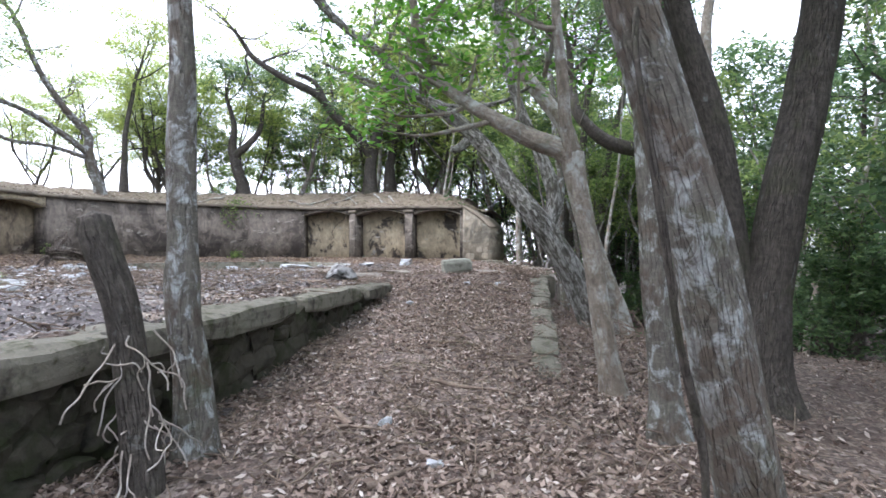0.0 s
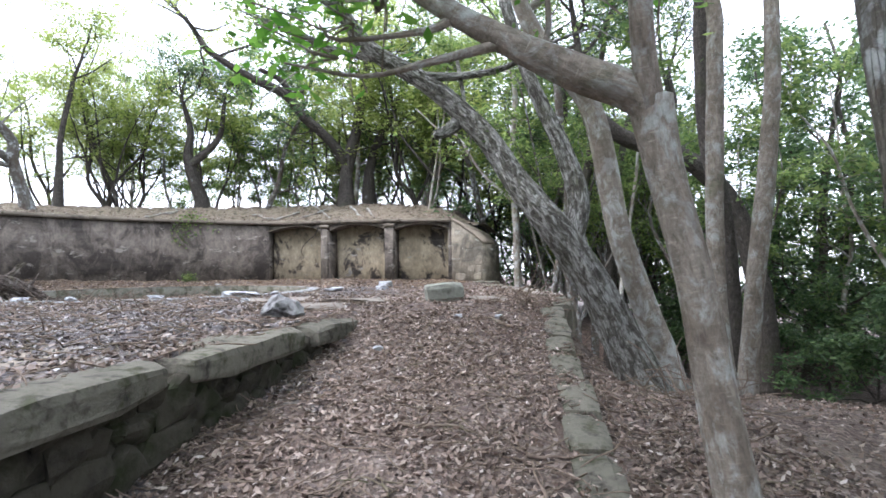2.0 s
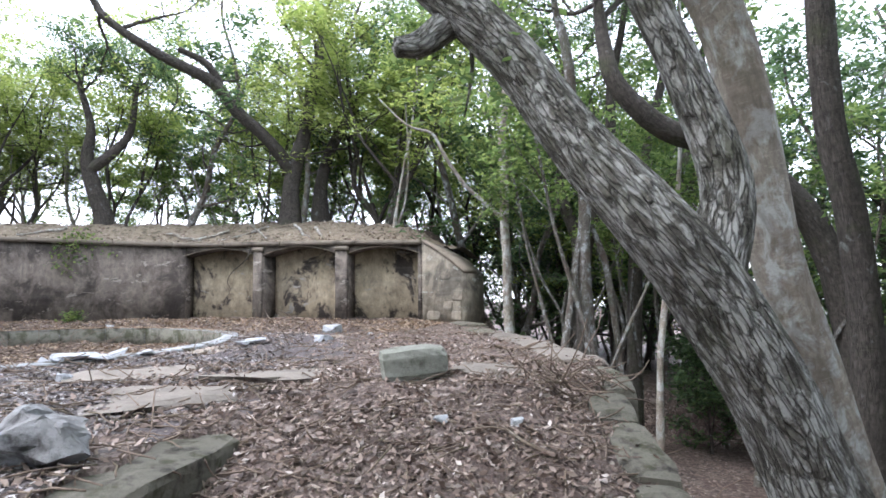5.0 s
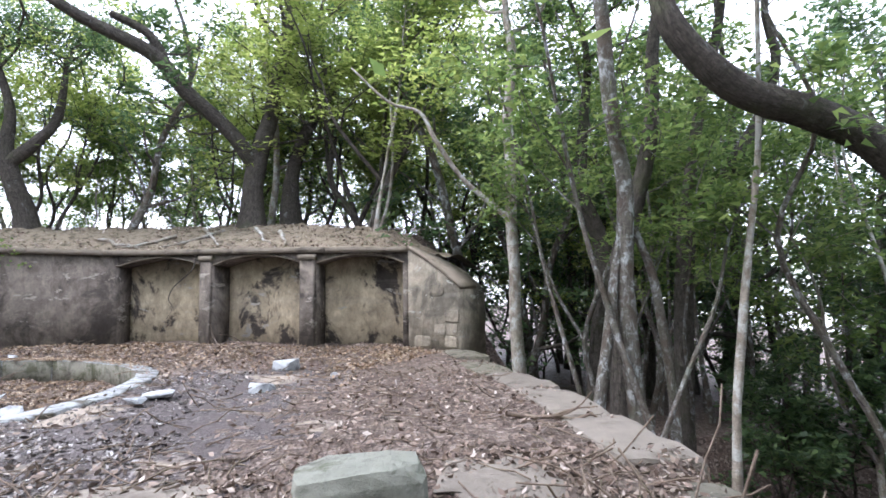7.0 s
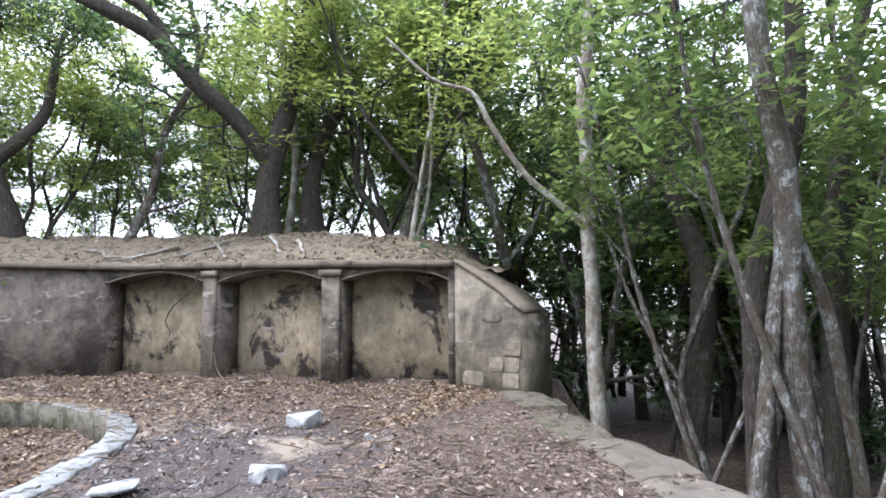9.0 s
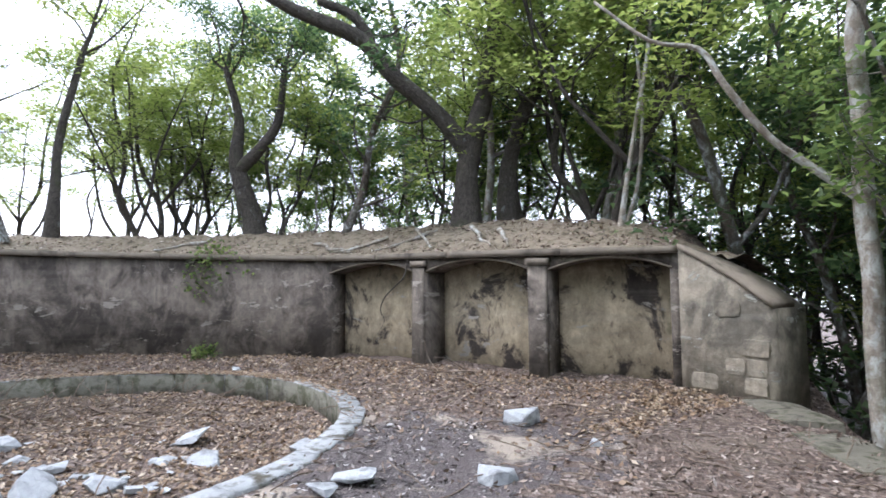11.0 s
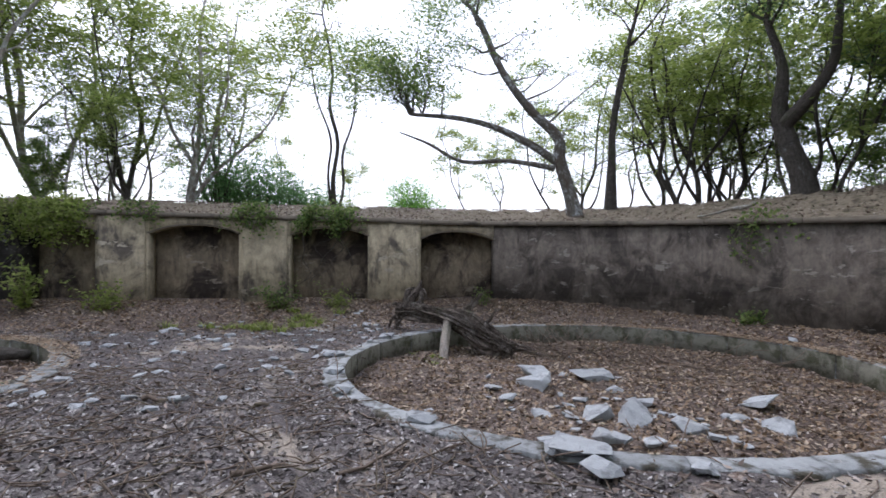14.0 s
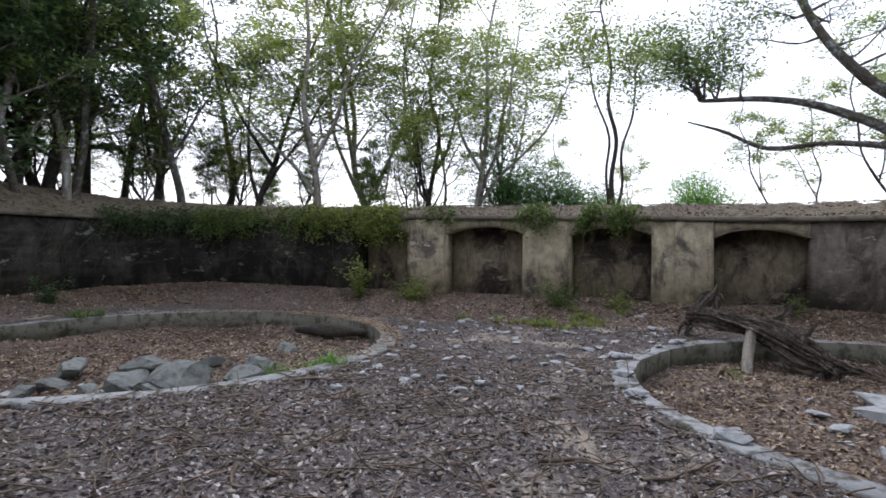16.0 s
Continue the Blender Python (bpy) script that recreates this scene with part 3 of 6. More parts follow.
for a, b in solid:
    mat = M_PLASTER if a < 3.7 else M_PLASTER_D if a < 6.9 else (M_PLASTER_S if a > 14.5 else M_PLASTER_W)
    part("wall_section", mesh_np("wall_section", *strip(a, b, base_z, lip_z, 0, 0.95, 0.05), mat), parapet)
for a, b, spring, rise in NICHES:
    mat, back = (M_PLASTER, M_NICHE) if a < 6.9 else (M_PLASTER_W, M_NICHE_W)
    mid = lambda k: spring + rise * (1 - (2 * (k - a) / (b - a) - 1) ** 2)
    part("arch", mesh_np("arch", *strip(a, b, mid, lip_z, 0.004, 0.95, 0.03), mat), parapet)
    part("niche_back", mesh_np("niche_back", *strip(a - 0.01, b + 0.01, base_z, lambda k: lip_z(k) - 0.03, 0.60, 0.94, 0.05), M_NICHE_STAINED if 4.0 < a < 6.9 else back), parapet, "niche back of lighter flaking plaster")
    part("arch_trim", mesh_np("arch_trim", *strip(a - 0.02, b + 0.02, lambda k: mid(k) - 0.0 if a <= k <= b else spring, lambda k: (mid(k) if a <= k <= b else spring) + 0.03, -0.014, 0.02, 0.03), M_COPING), parapet)
# pillars that stand proud between the eastern niches
for a, b, w in ((NICHES[0][1], NICHES[1][0], 0.10), (NICHES[1][1], NICHES[2][0], 0.06)):
    part("pilaster", mesh_np("pilaster", *strip(a + 0.004, b - 0.004, base_z, lambda k: lip_z(k) - 0.05, -w, 0.02, 0.02), M_PLASTER), parapet)
    part("pilaster_cap", mesh_np("pilaster_cap", *strip(a - 0.01, b + 0.01, lambda k: lip_z(k) - 0.14, lambda k: lip_z(k) - 0.04, -w - 0.03, 0.02, 0.02), M_COPING), parapet)
# shallow piers that frame the western niches
for k0, k1 in ((NICHES[3][1] + 0.02, NICHES[4][0] - 0.35), (NICHES[4][1] + 0.05, NICHES[5][0] - 0.05), (NICHES[5][1] + 0.05, NICHES[6][0] - 0.05)):
    part("pilaster", mesh_np("pilaster", *strip(k0, k1, base_z, lambda k: lip_z(k) - 0.02, -0.05, 0.02, 0.05), M_PLASTER_W), parapet)
# coping in lengths with open joints
at = K_WING + 0.02
rng = np.random.default_rng(5)
while at < KNOT[-1] - 0.1:
    nxt = min(KNOT[-1], at + rng.uniform(0.55, 0.95))
    part("coping_stone", mesh_np("coping_stone", *strip(at, nxt - 0.006, lambda k: lip_z(k) + 0.002, lambda k: lip_z(k) + 0.105, -0.09, 0.5, 0.06, 0.02), M_COPING), parapet)
    at = nxt
# the wing that steps down at the eastern end
wing_top = lambda k: float(np.interp(k, [0, 0.35, K_WING], [1.22, 1.55, 2.02]))
part("wing_wall", mesh_np("wing_wall", *strip(0.0, K_WING - 0.004, base_z, wing_top, -0.03, 0.8, 0.08), M_WING), parapet, "sloping wing wall of bare patched stone")
part("wing_coping", mesh_np("wing_coping", *strip(-0.0, K_WING - 0.004, lambda k: wing_top(k) + 0.003, lambda k: wing_top(k) + 0.08, -0.06, 0.5, 0.08, 0.02), M_COPING), parapet)

rng = np.random.default_rng(15)
stone_mesh = [bm_mesh("stone", block(1, 1, 1, rng, 0.06, 0.05), M_WING) for _ in range(5)]
for row in range(7):     # rubble courses laid bare where the plaster has gone
    z0, k = 0.12 + row * 0.24, 0.03 + rng.uniform(0, 0.05)
    while k < 0.62 - 0.05 * row:
        w = rng.uniform(0.22, 0.46)
        (x, y, b, l, t), nm = wall_at(k + w / 2.6)
        if z0 + 0.24 < wing_top(k) and rng.uniform() < 0.85:
            st = part("stone", stone_mesh[rng.integers(5)], parapet)
            st.matrix_basis = pose(x + nm[0] * 0.02, y + nm[1] * 0.02, z0 + rng.uniform(0.1, 0.12), 0, 0, math.degrees(math.atan2(nm[1], nm[0])) + rng.uniform(-2, 2)) @ Matrix.Diagonal((rng.uniform(0.13, 0.17), w * 0.93, 0.215, 1))
        k += w / 1.3


def bank_mesh():
    """The earth bank that climbs from the coping to the trees."""
    ks, ds = np.arange(0.75, KNOT[-1], 0.045), np.array([0.0, 0.12, 0.3, 0.5, 0.75, 1.0, 1.3, 1.7, 2.1, 2.6, 3.1])
    V = []
    for k in ks:
        (x, y, b, l, t), nm = wall_at(k)
        for d in ds:
            px, py = x + nm[0] * d, y + nm[1] * d
            h = l + 0.10 + (t - l - 0.05) * smooth(-0.15, 2.2, d) + (0.09 * noise.noise((px * 1.9, py * 1.9, 1.0)) + 0.05 * noise.noise((px * 6, py * 6, 3.0)) + 0.03 * noise.noise((px * 13, py * 13, 5.0))) * min(1, d * 5)
            fade = float(smooth(1.35, 0.75, np.array(k)))
            V.append((px, py, h - fade * (0.15 + 0.25 * d)))
    n, m = len(ks), len(ds)
    F = [(i * m + j, i * m + j + 1, (i + 1) * m + j + 1, (i + 1) * m + j) for i in range(n - 1) for j in range(m - 1)]
    return np.array(V), np.array(F)


tagged(new("earth_bank", mesh_np("earth_bank", *bank_mesh(), M_BANK, True)), "dry earth bank with dead leaves above the coping", "bank", kind="structure")


# ---- ring kerbs of the two sunken gun beds ----
def kerb_ring(cx, cy, r, n, rng):
    ring = empty("ring_kerb", cx, cy, 0, "round concrete kerb of a sunken gun bed, cracked into lengths", "kerb", "ring kerbs")
    for q in range(n):
        a0, a1 = 2 * math.pi / n * q + 0.0012, 2 * math.pi / n * (q + 1) - 0.0012
        dz, dr = rng.normal(0, 0.004), rng.normal(0, 0.004)
        V, steps = [], 12
        for s in range(steps + 1):
            t = a0 + (a1 - a0) * s / steps
            j = noise.noise((math.cos(t) * 17 + cx, math.sin(t) * 17, q * 0.3)) * 0.03
            for rr, z in ((r - 0.29 + dr, -0.5), (r - 0.29 + dr + j * 0.5, 0.018 + dz), (r - 0.28 + dr + j * 0.8, 0.026 + dz + j * 0.2), (r - 0.03 + dr + j * 2.6, 0.026 + dz), (r - 0.02 + dr + j * 2.6, 0.012 + dz), (r + dr, -0.4)):
                V.append((rr * math.cos(t), rr * math.sin(t), z))
        F = [(s * 6 + c, s * 6 + (c + 1) % 6, s * 6 + 6 + (c + 1) % 6, s * 6 + 6 + c) for s in range(steps) for c in range(6)]
        F += [(0, 5, 4, 3), (0, 3, 2, 1), (steps * 6, steps * 6 + 1, steps * 6 + 2, steps * 6 + 3), (steps * 6, steps * 6 + 3, steps * 6 + 4, steps * 6 + 5)]
        me = mesh_np("kerb_stone", V, F, M_RING)
        # only the inner face takes the mossy concrete that is darkened for shade
        me.materials.append(M_RING_INNER)
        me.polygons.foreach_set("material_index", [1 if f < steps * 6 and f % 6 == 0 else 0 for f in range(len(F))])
        part("kerb_stone", me, ring)
    return ring


for (cx, cy, r), s in zip(RINGS, (3, 4)):
    kerb_ring(cx, cy, r, 24, np.random.default_rng(s))


# ---- retaining edge of the platform: capstones over rubble ----
def retaining_wall():
    rng = np.random.default_rng(11)
    wall = empty("retaining_wall", -2.0, 5.0, -0.6, "low rubble retaining wall with mossy capstones, broken at its end", "wall")
    o = Vector(wall.location)
    lean = math.degrees(math.atan(0.19))
    # core behind the stones
    V = []
    for y in np.linspace(-6, 10.6, 40):
        x = float(edge_x(y)) - 0.09
        for dx, z in ((0, -1.5), (0, -0.3), (-0.5, -0.3), (-0.5, -1.5)):
            V.append((x + dx - o.x, y - o.y, z - o.z))
    F = [(s * 4 + c, s * 4 + (c + 1) % 4, s * 4 + 4 + (c + 1) % 4, s * 4 + 4 + c) for s in range(39) for c in range(4)] + [(0, 3, 2, 1), (156, 157, 158, 159)]
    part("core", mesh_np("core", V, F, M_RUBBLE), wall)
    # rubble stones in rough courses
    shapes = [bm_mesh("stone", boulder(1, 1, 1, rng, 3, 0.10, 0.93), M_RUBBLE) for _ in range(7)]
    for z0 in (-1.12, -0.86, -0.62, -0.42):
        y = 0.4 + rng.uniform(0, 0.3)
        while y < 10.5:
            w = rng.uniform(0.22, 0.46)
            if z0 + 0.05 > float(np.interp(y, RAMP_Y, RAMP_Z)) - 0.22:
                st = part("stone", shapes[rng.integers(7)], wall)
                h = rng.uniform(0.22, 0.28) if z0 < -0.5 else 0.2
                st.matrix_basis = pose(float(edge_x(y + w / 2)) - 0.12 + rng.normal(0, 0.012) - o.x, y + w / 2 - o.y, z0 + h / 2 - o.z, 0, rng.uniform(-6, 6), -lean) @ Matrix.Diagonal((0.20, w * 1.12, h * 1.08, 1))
            y += w + 0.015
    # capstones
    for y0, y1, dz, tilt, dx in ((-3.0, -1.1, 0, 0, 0), (-1.05, 0.9, 0.01, 0, 0), (0.95, 2.9, 0, 1, 0.01), (2.95, 4.6, -0.01, 0, 0), (4.65, 6.72, 0, 0.5, 0.02), (6.98, 8.95, -0.01, -0.5, 0.0), (9.2, 10.75, -0.05, -1.5, 0.06)):
        cap = part("capstone", bm_mesh("capstone", block(0.54, y1 - y0, 0.25, rng, 0.05, 0.03), M_CAP), wall)
        ym = (y0 + y1) / 2
        cap.matrix_basis = pose(float(edge_x(ym)) - 0.22 + dx - o.x, ym - o.y, -0.225 + dz - o.z, tilt, 2, -lean)
    return wall


retaining_wall()


def stone_thing(name, x, y, s, turn, mat, label, rng, group="", sink=0.25, square=0.85, tilt=(0, 0), cuts=3, z=None, dressed=False):
    bm = block(*s, rng, 0.03, 0.04) if dressed else boulder(*s, rng, cuts, 0.07, square) if name == "paving_slab" else boulder(*s, rng, 6, 0.30, 0.45) if mat is M_ROCK_DARK else boulder(*s, rng, 3, 0.10, 0.78) if mat is M_ROCK_GREY else shard(s[0] * 1.05, s[1] * 1.05, s[2] * 1.1, rng, 20)
    ob = new(name, bm_mesh(name, bm, mat))
    zz = gz(x, y) if z is None else z
    ob.matrix_world = pose(x, y, zz + s[2] * (0.5 - sink), tilt[0], tilt[1], turn)
    return tagged(ob, label, "stone", group)


def kerb_of_ramp():
    rng = np.random.default_rng(21)
    kerb = empty("ramp_kerb", 1.6, 8.5, -0.7, "row of mossy kerb stones half buried along the ramp", "kerb")
    y = 5.9
    while y < 11.8:
        w = rng.uniform(0.55, 0.95)
        ym = y + w / 2
        z = float(np.interp(ym, RAMP_Y, RAMP_Z))
        slope = math.degrees(math.atan2(float(np.interp(y + w, RAMP_Y, RAMP_Z)) - float(np.interp(y, RAMP_Y, RAMP_Z)), w))
        st = part("kerb_stone", bm_mesh("kerb_stone", block(0.38, w - 0.02, 0.5, rng, 0.025, 0.03), M_CAP), kerb)
        st.matrix_basis = pose(float(kerb_x(ym)) - 0.12 - 1.6 + rng.normal(0, 0.01), ym - 8.5, z - 0.212 + 0.7 + rng.normal(0, 0.008), slope, 0, -9)
        y += w
    return kerb


kerb_of_ramp()
rng = np.random.default_rng(31)
stone_thing("stone_block", 0.30, 12.15, (0.66, 0.42, 0.34), 6, M_BLOCK, "squared pale green stone block lying in leaves", rng, sink=0.12, tilt=(0, -4), dressed=True)
stone_thing("stone_block", 2.02, 12.35, (0.72, 0.62, 0.30), -6, M_CAP, "mossy squared block at the head of the ramp kerb", rng, z=-0.44, sink=0.0, tilt=(-2, 3), dressed=True)
stone_thing("rock", -1.78, 9.75, (0.52, 0.40, 0.31), 12, M_ROCK_DARK, "dark and pale broken rock on the platform edge", rng, sink=0.15)
for x, y, sx, sy, turn in ((-1.0, 12.6, 1.5, 1.0, 24), (-1.9, 11.5, 1.2, 0.8, 35), (1.25, 12.9, 0.7, 1.3, -14), (-2.6, 12.9, 1.1, 0.8, 10)):
    stone_thing("paving_slab", x, y, (sx * 1.1, sy * 1.1, 0.14), turn, M_SLAB, "worn flat concrete slab showing through the leaves", rng, "paving slabs", sink=0.83, square=0.95, tilt=(0, 1))
y = 12.75
while y < 19.2:      # edging of the platform down to the wing wall
    w = rng.uniform(1.1, 1.7)
    ym = min(y + w / 2, 18.9)
    bm = block(0.62, w - 0.03, 0.3, rng, 0.03, 0.03)
    ob = new("edging_slab", bm_mesh("edging_slab", bm, M_SLAB if y < 16.5 else M_CAP))
    ob.matrix_world = pose(float(kerb_x(np.array(ym))) - 0.22, ym, gz(float(kerb_x(np.array(ym))) - 0.5, ym) - 0.115, 0, 1.5, math.degrees(math.atan2(float(kerb_x(np.array(ym - 0.5))) - float(kerb_x(np.array(ym + 0.5))), 1.0)))
    tagged(ob, "long flat edging slab along the platform's rim, mossy and half covered in leaves", "slab", "edging slabs")
    y += w
for x, y, s in ((-0.5, 4.7, 0.16), (-0.05, 3.8, 0.13), (0.5, 11.0, 0.13), (-0.6, 9.6, 0.16), (1.1, 10.9, 0.14), (-3.2, 12.4, 0.2), (-1.2, 17.75, 0.42), (-1.1, 15.9, 0.3), (-0.4, 17.2, 0.2)):
    stone_thing("stone", x, y, (s, s * 0.75, s * 0.5), rng.uniform(0, 180), M_ROCK, "loose pale stone among fallen leaves", rng, "loose stones", sink=0.25)
# the larger stones in and round the gun beds: place and width
BED_ROCKS = [(-6.82, 15.15, 0.51), (-6.39, 14.46, 0.25), (-7.04, 16.24, 0.6), (-5.47, 15.08, 0.47), (-5.22, 15.42, 0.56), (-6.37, 16.12, 0.32), (-5.8, 16.08, 0.3), (-5.08, 17.16, 0.44), (-4.7, 16.42, 0.23), (-4.78, 15.77, 0.41), (-4.38, 15.76, 0.24), (-4.34, 16.53, 0.32), (-5.01, 14.23, 0.31), (-4.83, 14.73, 0.35), (-3.6, 17.32, 0.33), (-5.55, 14.86, 0.2), (-5.82, 14.61, 0.26), (-4.54, 15.05, 0.23), (-6.24, 15.44, 0.22), (-5.32, 15.96, 0.21), (-7.4, 15.5, 0.5), (-7.07, 14.63, 0.23), (-7.31, 6.71, 0.85), (-7.08, 6.07, 0.59), (-8.22, 5.59, 0.62), (-7.73, 4.81, 0.5), (-7.66, 7.41, 0.46), (-8.27, 7.42, 0.5), (-7.12, 7.52, 0.4), (-9.95, 7.11, 0.38), (-6.96, 5.17, 0.41), (-8.32, 6.37, 0.36), (-7.0, 6.59, 0.29), (-6.66, 5.02, 0.35), (-8.75, 6.41, 0.33), (-6.89, 5.74, 0.25)]
for x, y, s in BED_ROCKS:
    stone_thing("rock", x, y, (s, s * rng.uniform(0.65, 0.9), s * (rng.uniform(0.24, 0.36) if y > 10 else rng.uniform(0.45, 0.6))), rng.uniform(0, 180) if s < 0.6 else 80, M_ROCK if y > 10 else M_ROCK_GREY, "pale grey-blue broken rock lying in the gun bed", rng, "gun bed rocks", sink=0.22, tilt=(rng.normal(0, 9), rng.normal(0, 9)))
KERB_ROCKS = [(-3.84, 13.64, 0.5), (-3.44, 13.54, 0.31), (-3.19, 14.25, 0.22), (-4.96, 12.79, 0.3), (-2.29, 15.28, 0.25), (-2.15, 15.58, 0.36), (-6.72, 20.2, 0.24), (-8.3, 12.62, 0.3), (-7.16, 12.45, 0.28), (-3.91, 14.1, 0.2), (-13.42, 14.9, 0.19), (-13.44, 10.86, 0.25)]
for x, y, s in KERB_ROCKS:
    stone_thing("rock", x, y, (s, s * rng.uniform(0.6, 0.85), s * rng.uniform(0.2, 0.3)), rng.uniform(0, 180), M_ROCK, "pale broken rock lying by the round kerb", rng, "kerb rocks", sink=0.15, z=0.03)
# stones in the gun beds
for cx, cy, r, n, sx, sy in ((-5.2, 15.5, 1.35, 62, 1.7, 1.0), (-7.0, 5.8, 1.1, 34, 0.6, 1.7)):
    for q in range(n):
        x, y = cx + rng.normal(0, sx * 0.75), cy + rng.normal(0, sy)
        ring = RINGS[0] if cy > 10 else RINGS[1]
        if math.hypot(x - ring[0], y - ring[1]) > ring[2] - 0.5:
            continue
        s = rng.uniform(0.05, 0.17)
        stone_thing("rock", x, y, (s, s * rng.uniform(0.6, 0.9), s * rng.uniform(0.2, 0.42)), rng.uniform(0, 180), M_ROCK, "pale grey-blue broken rock lying in the gun bed", rng, "gun bed rocks", sink=0.2, tilt=(rng.normal(0, 8), rng.normal(0, 8)))
for q in range(170):
    if q < 9:
        a = radians(rng.uniform(180, 330))
        x, y = RINGS[0][0] + 3.75 * math.cos(a), RINGS[0][1] + 3.75 * math.sin(a)
        s, zz = rng.uniform(0.14, 0.28), 0.04
    else:
        x, y = rng.uniform(-12.8, -6.2), rng.uniform(9.0, 14.2)
        s, zz = rng.uniform(0.06, 0.22), None
        if math.hypot(x - RINGS[0][0], y - RINGS[0][1]) < 4.1 or math.hypot(x - RINGS[1][0], y - RINGS[1][1]) < 4.1:
            continue
    stone_thing("stone", x, y, (s, s * 0.7, s * 0.32), rng.uniform(0, 180), M_ROCK, "flat pale broken stone on the ground", rng, "loose stones", sink=0.2, z=zz)


# ---- trees ----
def limb(P, rng, seg=9, lump=0.05):
    return tube(np.array(P), seg, 4, lump, rng)


def grow(P0, direction, length, r0, rng, bend=0.35, up=0.35, n=5):
    """A wandering tapered branch."""
    p, d = np.array(P0, float), np.array(direction, float)
    d /= np.linalg.norm(d)
    out = [(*p, r0)]
    for q in range(1, n):
        d = d + rng.normal(0, bend, 3) * 0.6 + np.array([0, 0, up * 0.3])
        d /= np.linalg.norm(d)
        p = p + d * length / (n - 1)
        out.append((*p, max(0.006, r0 * (1 - 0.82 * q / (n - 1)))))
    return np.array(out)


def branches(trunk, rng, start, count, length, levels=2, up=0.35, out=1.0):
    """Branches off a trunk's path from a share of its length on; gives limbs and leaf tips."""
    S = spline(trunk, 6)
    limbs, tips = [], []
    for q in range(count):
        u = start + (1 - start) * (q + rng.uniform(0, 0.9)) / count
        i = min(len(S) - 1, int(u * (len(S) - 1)))
        a = q * 2.4 + rng.uniform(-0.5, 0.5)
        d = np.array([math.cos(a) * out, math.sin(a) * out, rng.uniform(0.15, 0.9)])
        L = length * (1.15 - 0.6 * (u - start) / (1 - start + 1e-6)) * rng.uniform(0.7, 1.2)
        b = grow(S[i, :3], d, L, max(0.012, S[i, 3] * 0.55), rng, 0.4, up)
        limbs.append(b)
        tips += [b[-1, :3], b[-2, :3], (b[-2, :3] + b[-3, :3]) / 2]
        if levels > 1:
            for w in range(4):
                j = rng.integers(1, len(b))
                dd = b[min(j, 4), :3] - b[j - 1, :3] + rng.normal(0, 0.6, 3) * np.linalg.norm(b[j, :3] - b[j - 1, :3])
                c = grow(b[j, :3], dd, L * rng.uniform(0.35, 0.6), max(0.008, b[j, 3] * 0.6), rng, 0.5, up, 4)
                limbs.append(c)
                tips += [c[-1, :3], c[-2, :3], (c[-1, :3] + c[-2, :3]) / 2]
    tips.append(S[-1, :3])
    return limbs, tips


def tree(name, base, stems, bark, leaf, label, rng, tops=4.0, count=7, length=2.2, per=70, spread=0.42, size=0.10, start=0.55, group="", extra_tips=(), seg=11):
    """A tree from the paths of its stems: the first ones run on upward out of sight into a leafy top."""
    o = np.array(base, float)
    th = empty(name, *base, label=label, category="tree", group=group)
    tips = [np.array(t) - o for t in extra_tips]
    meshes = []
    for s, (path, on) in enumerate(stems):
        P = np.array(path, float)
        P[:, :3] -= o
        if on > 0:
            d = P[-1, :3] - P[-2, :3]
            d = d / np.linalg.norm(d) * 0.6 + np.array([0, 0, 0.5])
            more = grow(P[-1, :3], d, tops * on, P[-1, 3], rng, 0.28, 0.5, 6)
            P = np.vstack([P, more[1:]])
        piece = [limb(P, rng, seg, 0.05)]
        small = []
        if on > 0:
            br, tp = branches(P, rng, start, count, length)
            small = [limb(b, rng, 5, 0.0) for b in br]
            tips += tp
        V, F = joined(piece + small)
        part("trunk" if s == 0 else "limb", mesh_np("trunk", V, F, bark, True), th)
    if extra_tips:      # crooked twigs out to the leaf pads
        S = np.vstack([spline(np.array(p, float)[:, :3] - o, 4) for p, on in stems])
        twigs = []
        for t in tips[: len(extra_tips)]:
            d = np.linalg.norm(S - t, axis=1) + np.maximum(0, S[:, 2] - t[2]) * 2
            a = S[int(np.argmin(d))]
            w = rng.normal(0, 0.09, (2, 3))
            twigs.append(tube(np.array([(*a, 0.035), (*(a * 0.62 + t * 0.38 + w[0] - (0, 0, 0.08)), 0.024), (*(a * 0.3 + t * 0.7 + w[1]), 0.016), (*t, 0.006)]), 5, 3, 0.1, rng))
            for f in range(4):
                twigs.append(tube(grow(a * 0.25 + t * 0.75, t - a + rng.normal(0, 0.6, 3), rng.uniform(0.4, 0.8), 0.01, rng, 0.5, 0.2, 4), 4, 1, 0.0, rng))
        tagged(part("twig", mesh_np("twig", *joined(twigs), bark, True), th), kind="stuff")
    if tips:
        C = clumps(tips, per, spread * 0.7, rng, 0.34)
        V, F = leaves(C, size, rng)
        part("crown", mesh_np("crown", V, F, leaf), th)
    return th


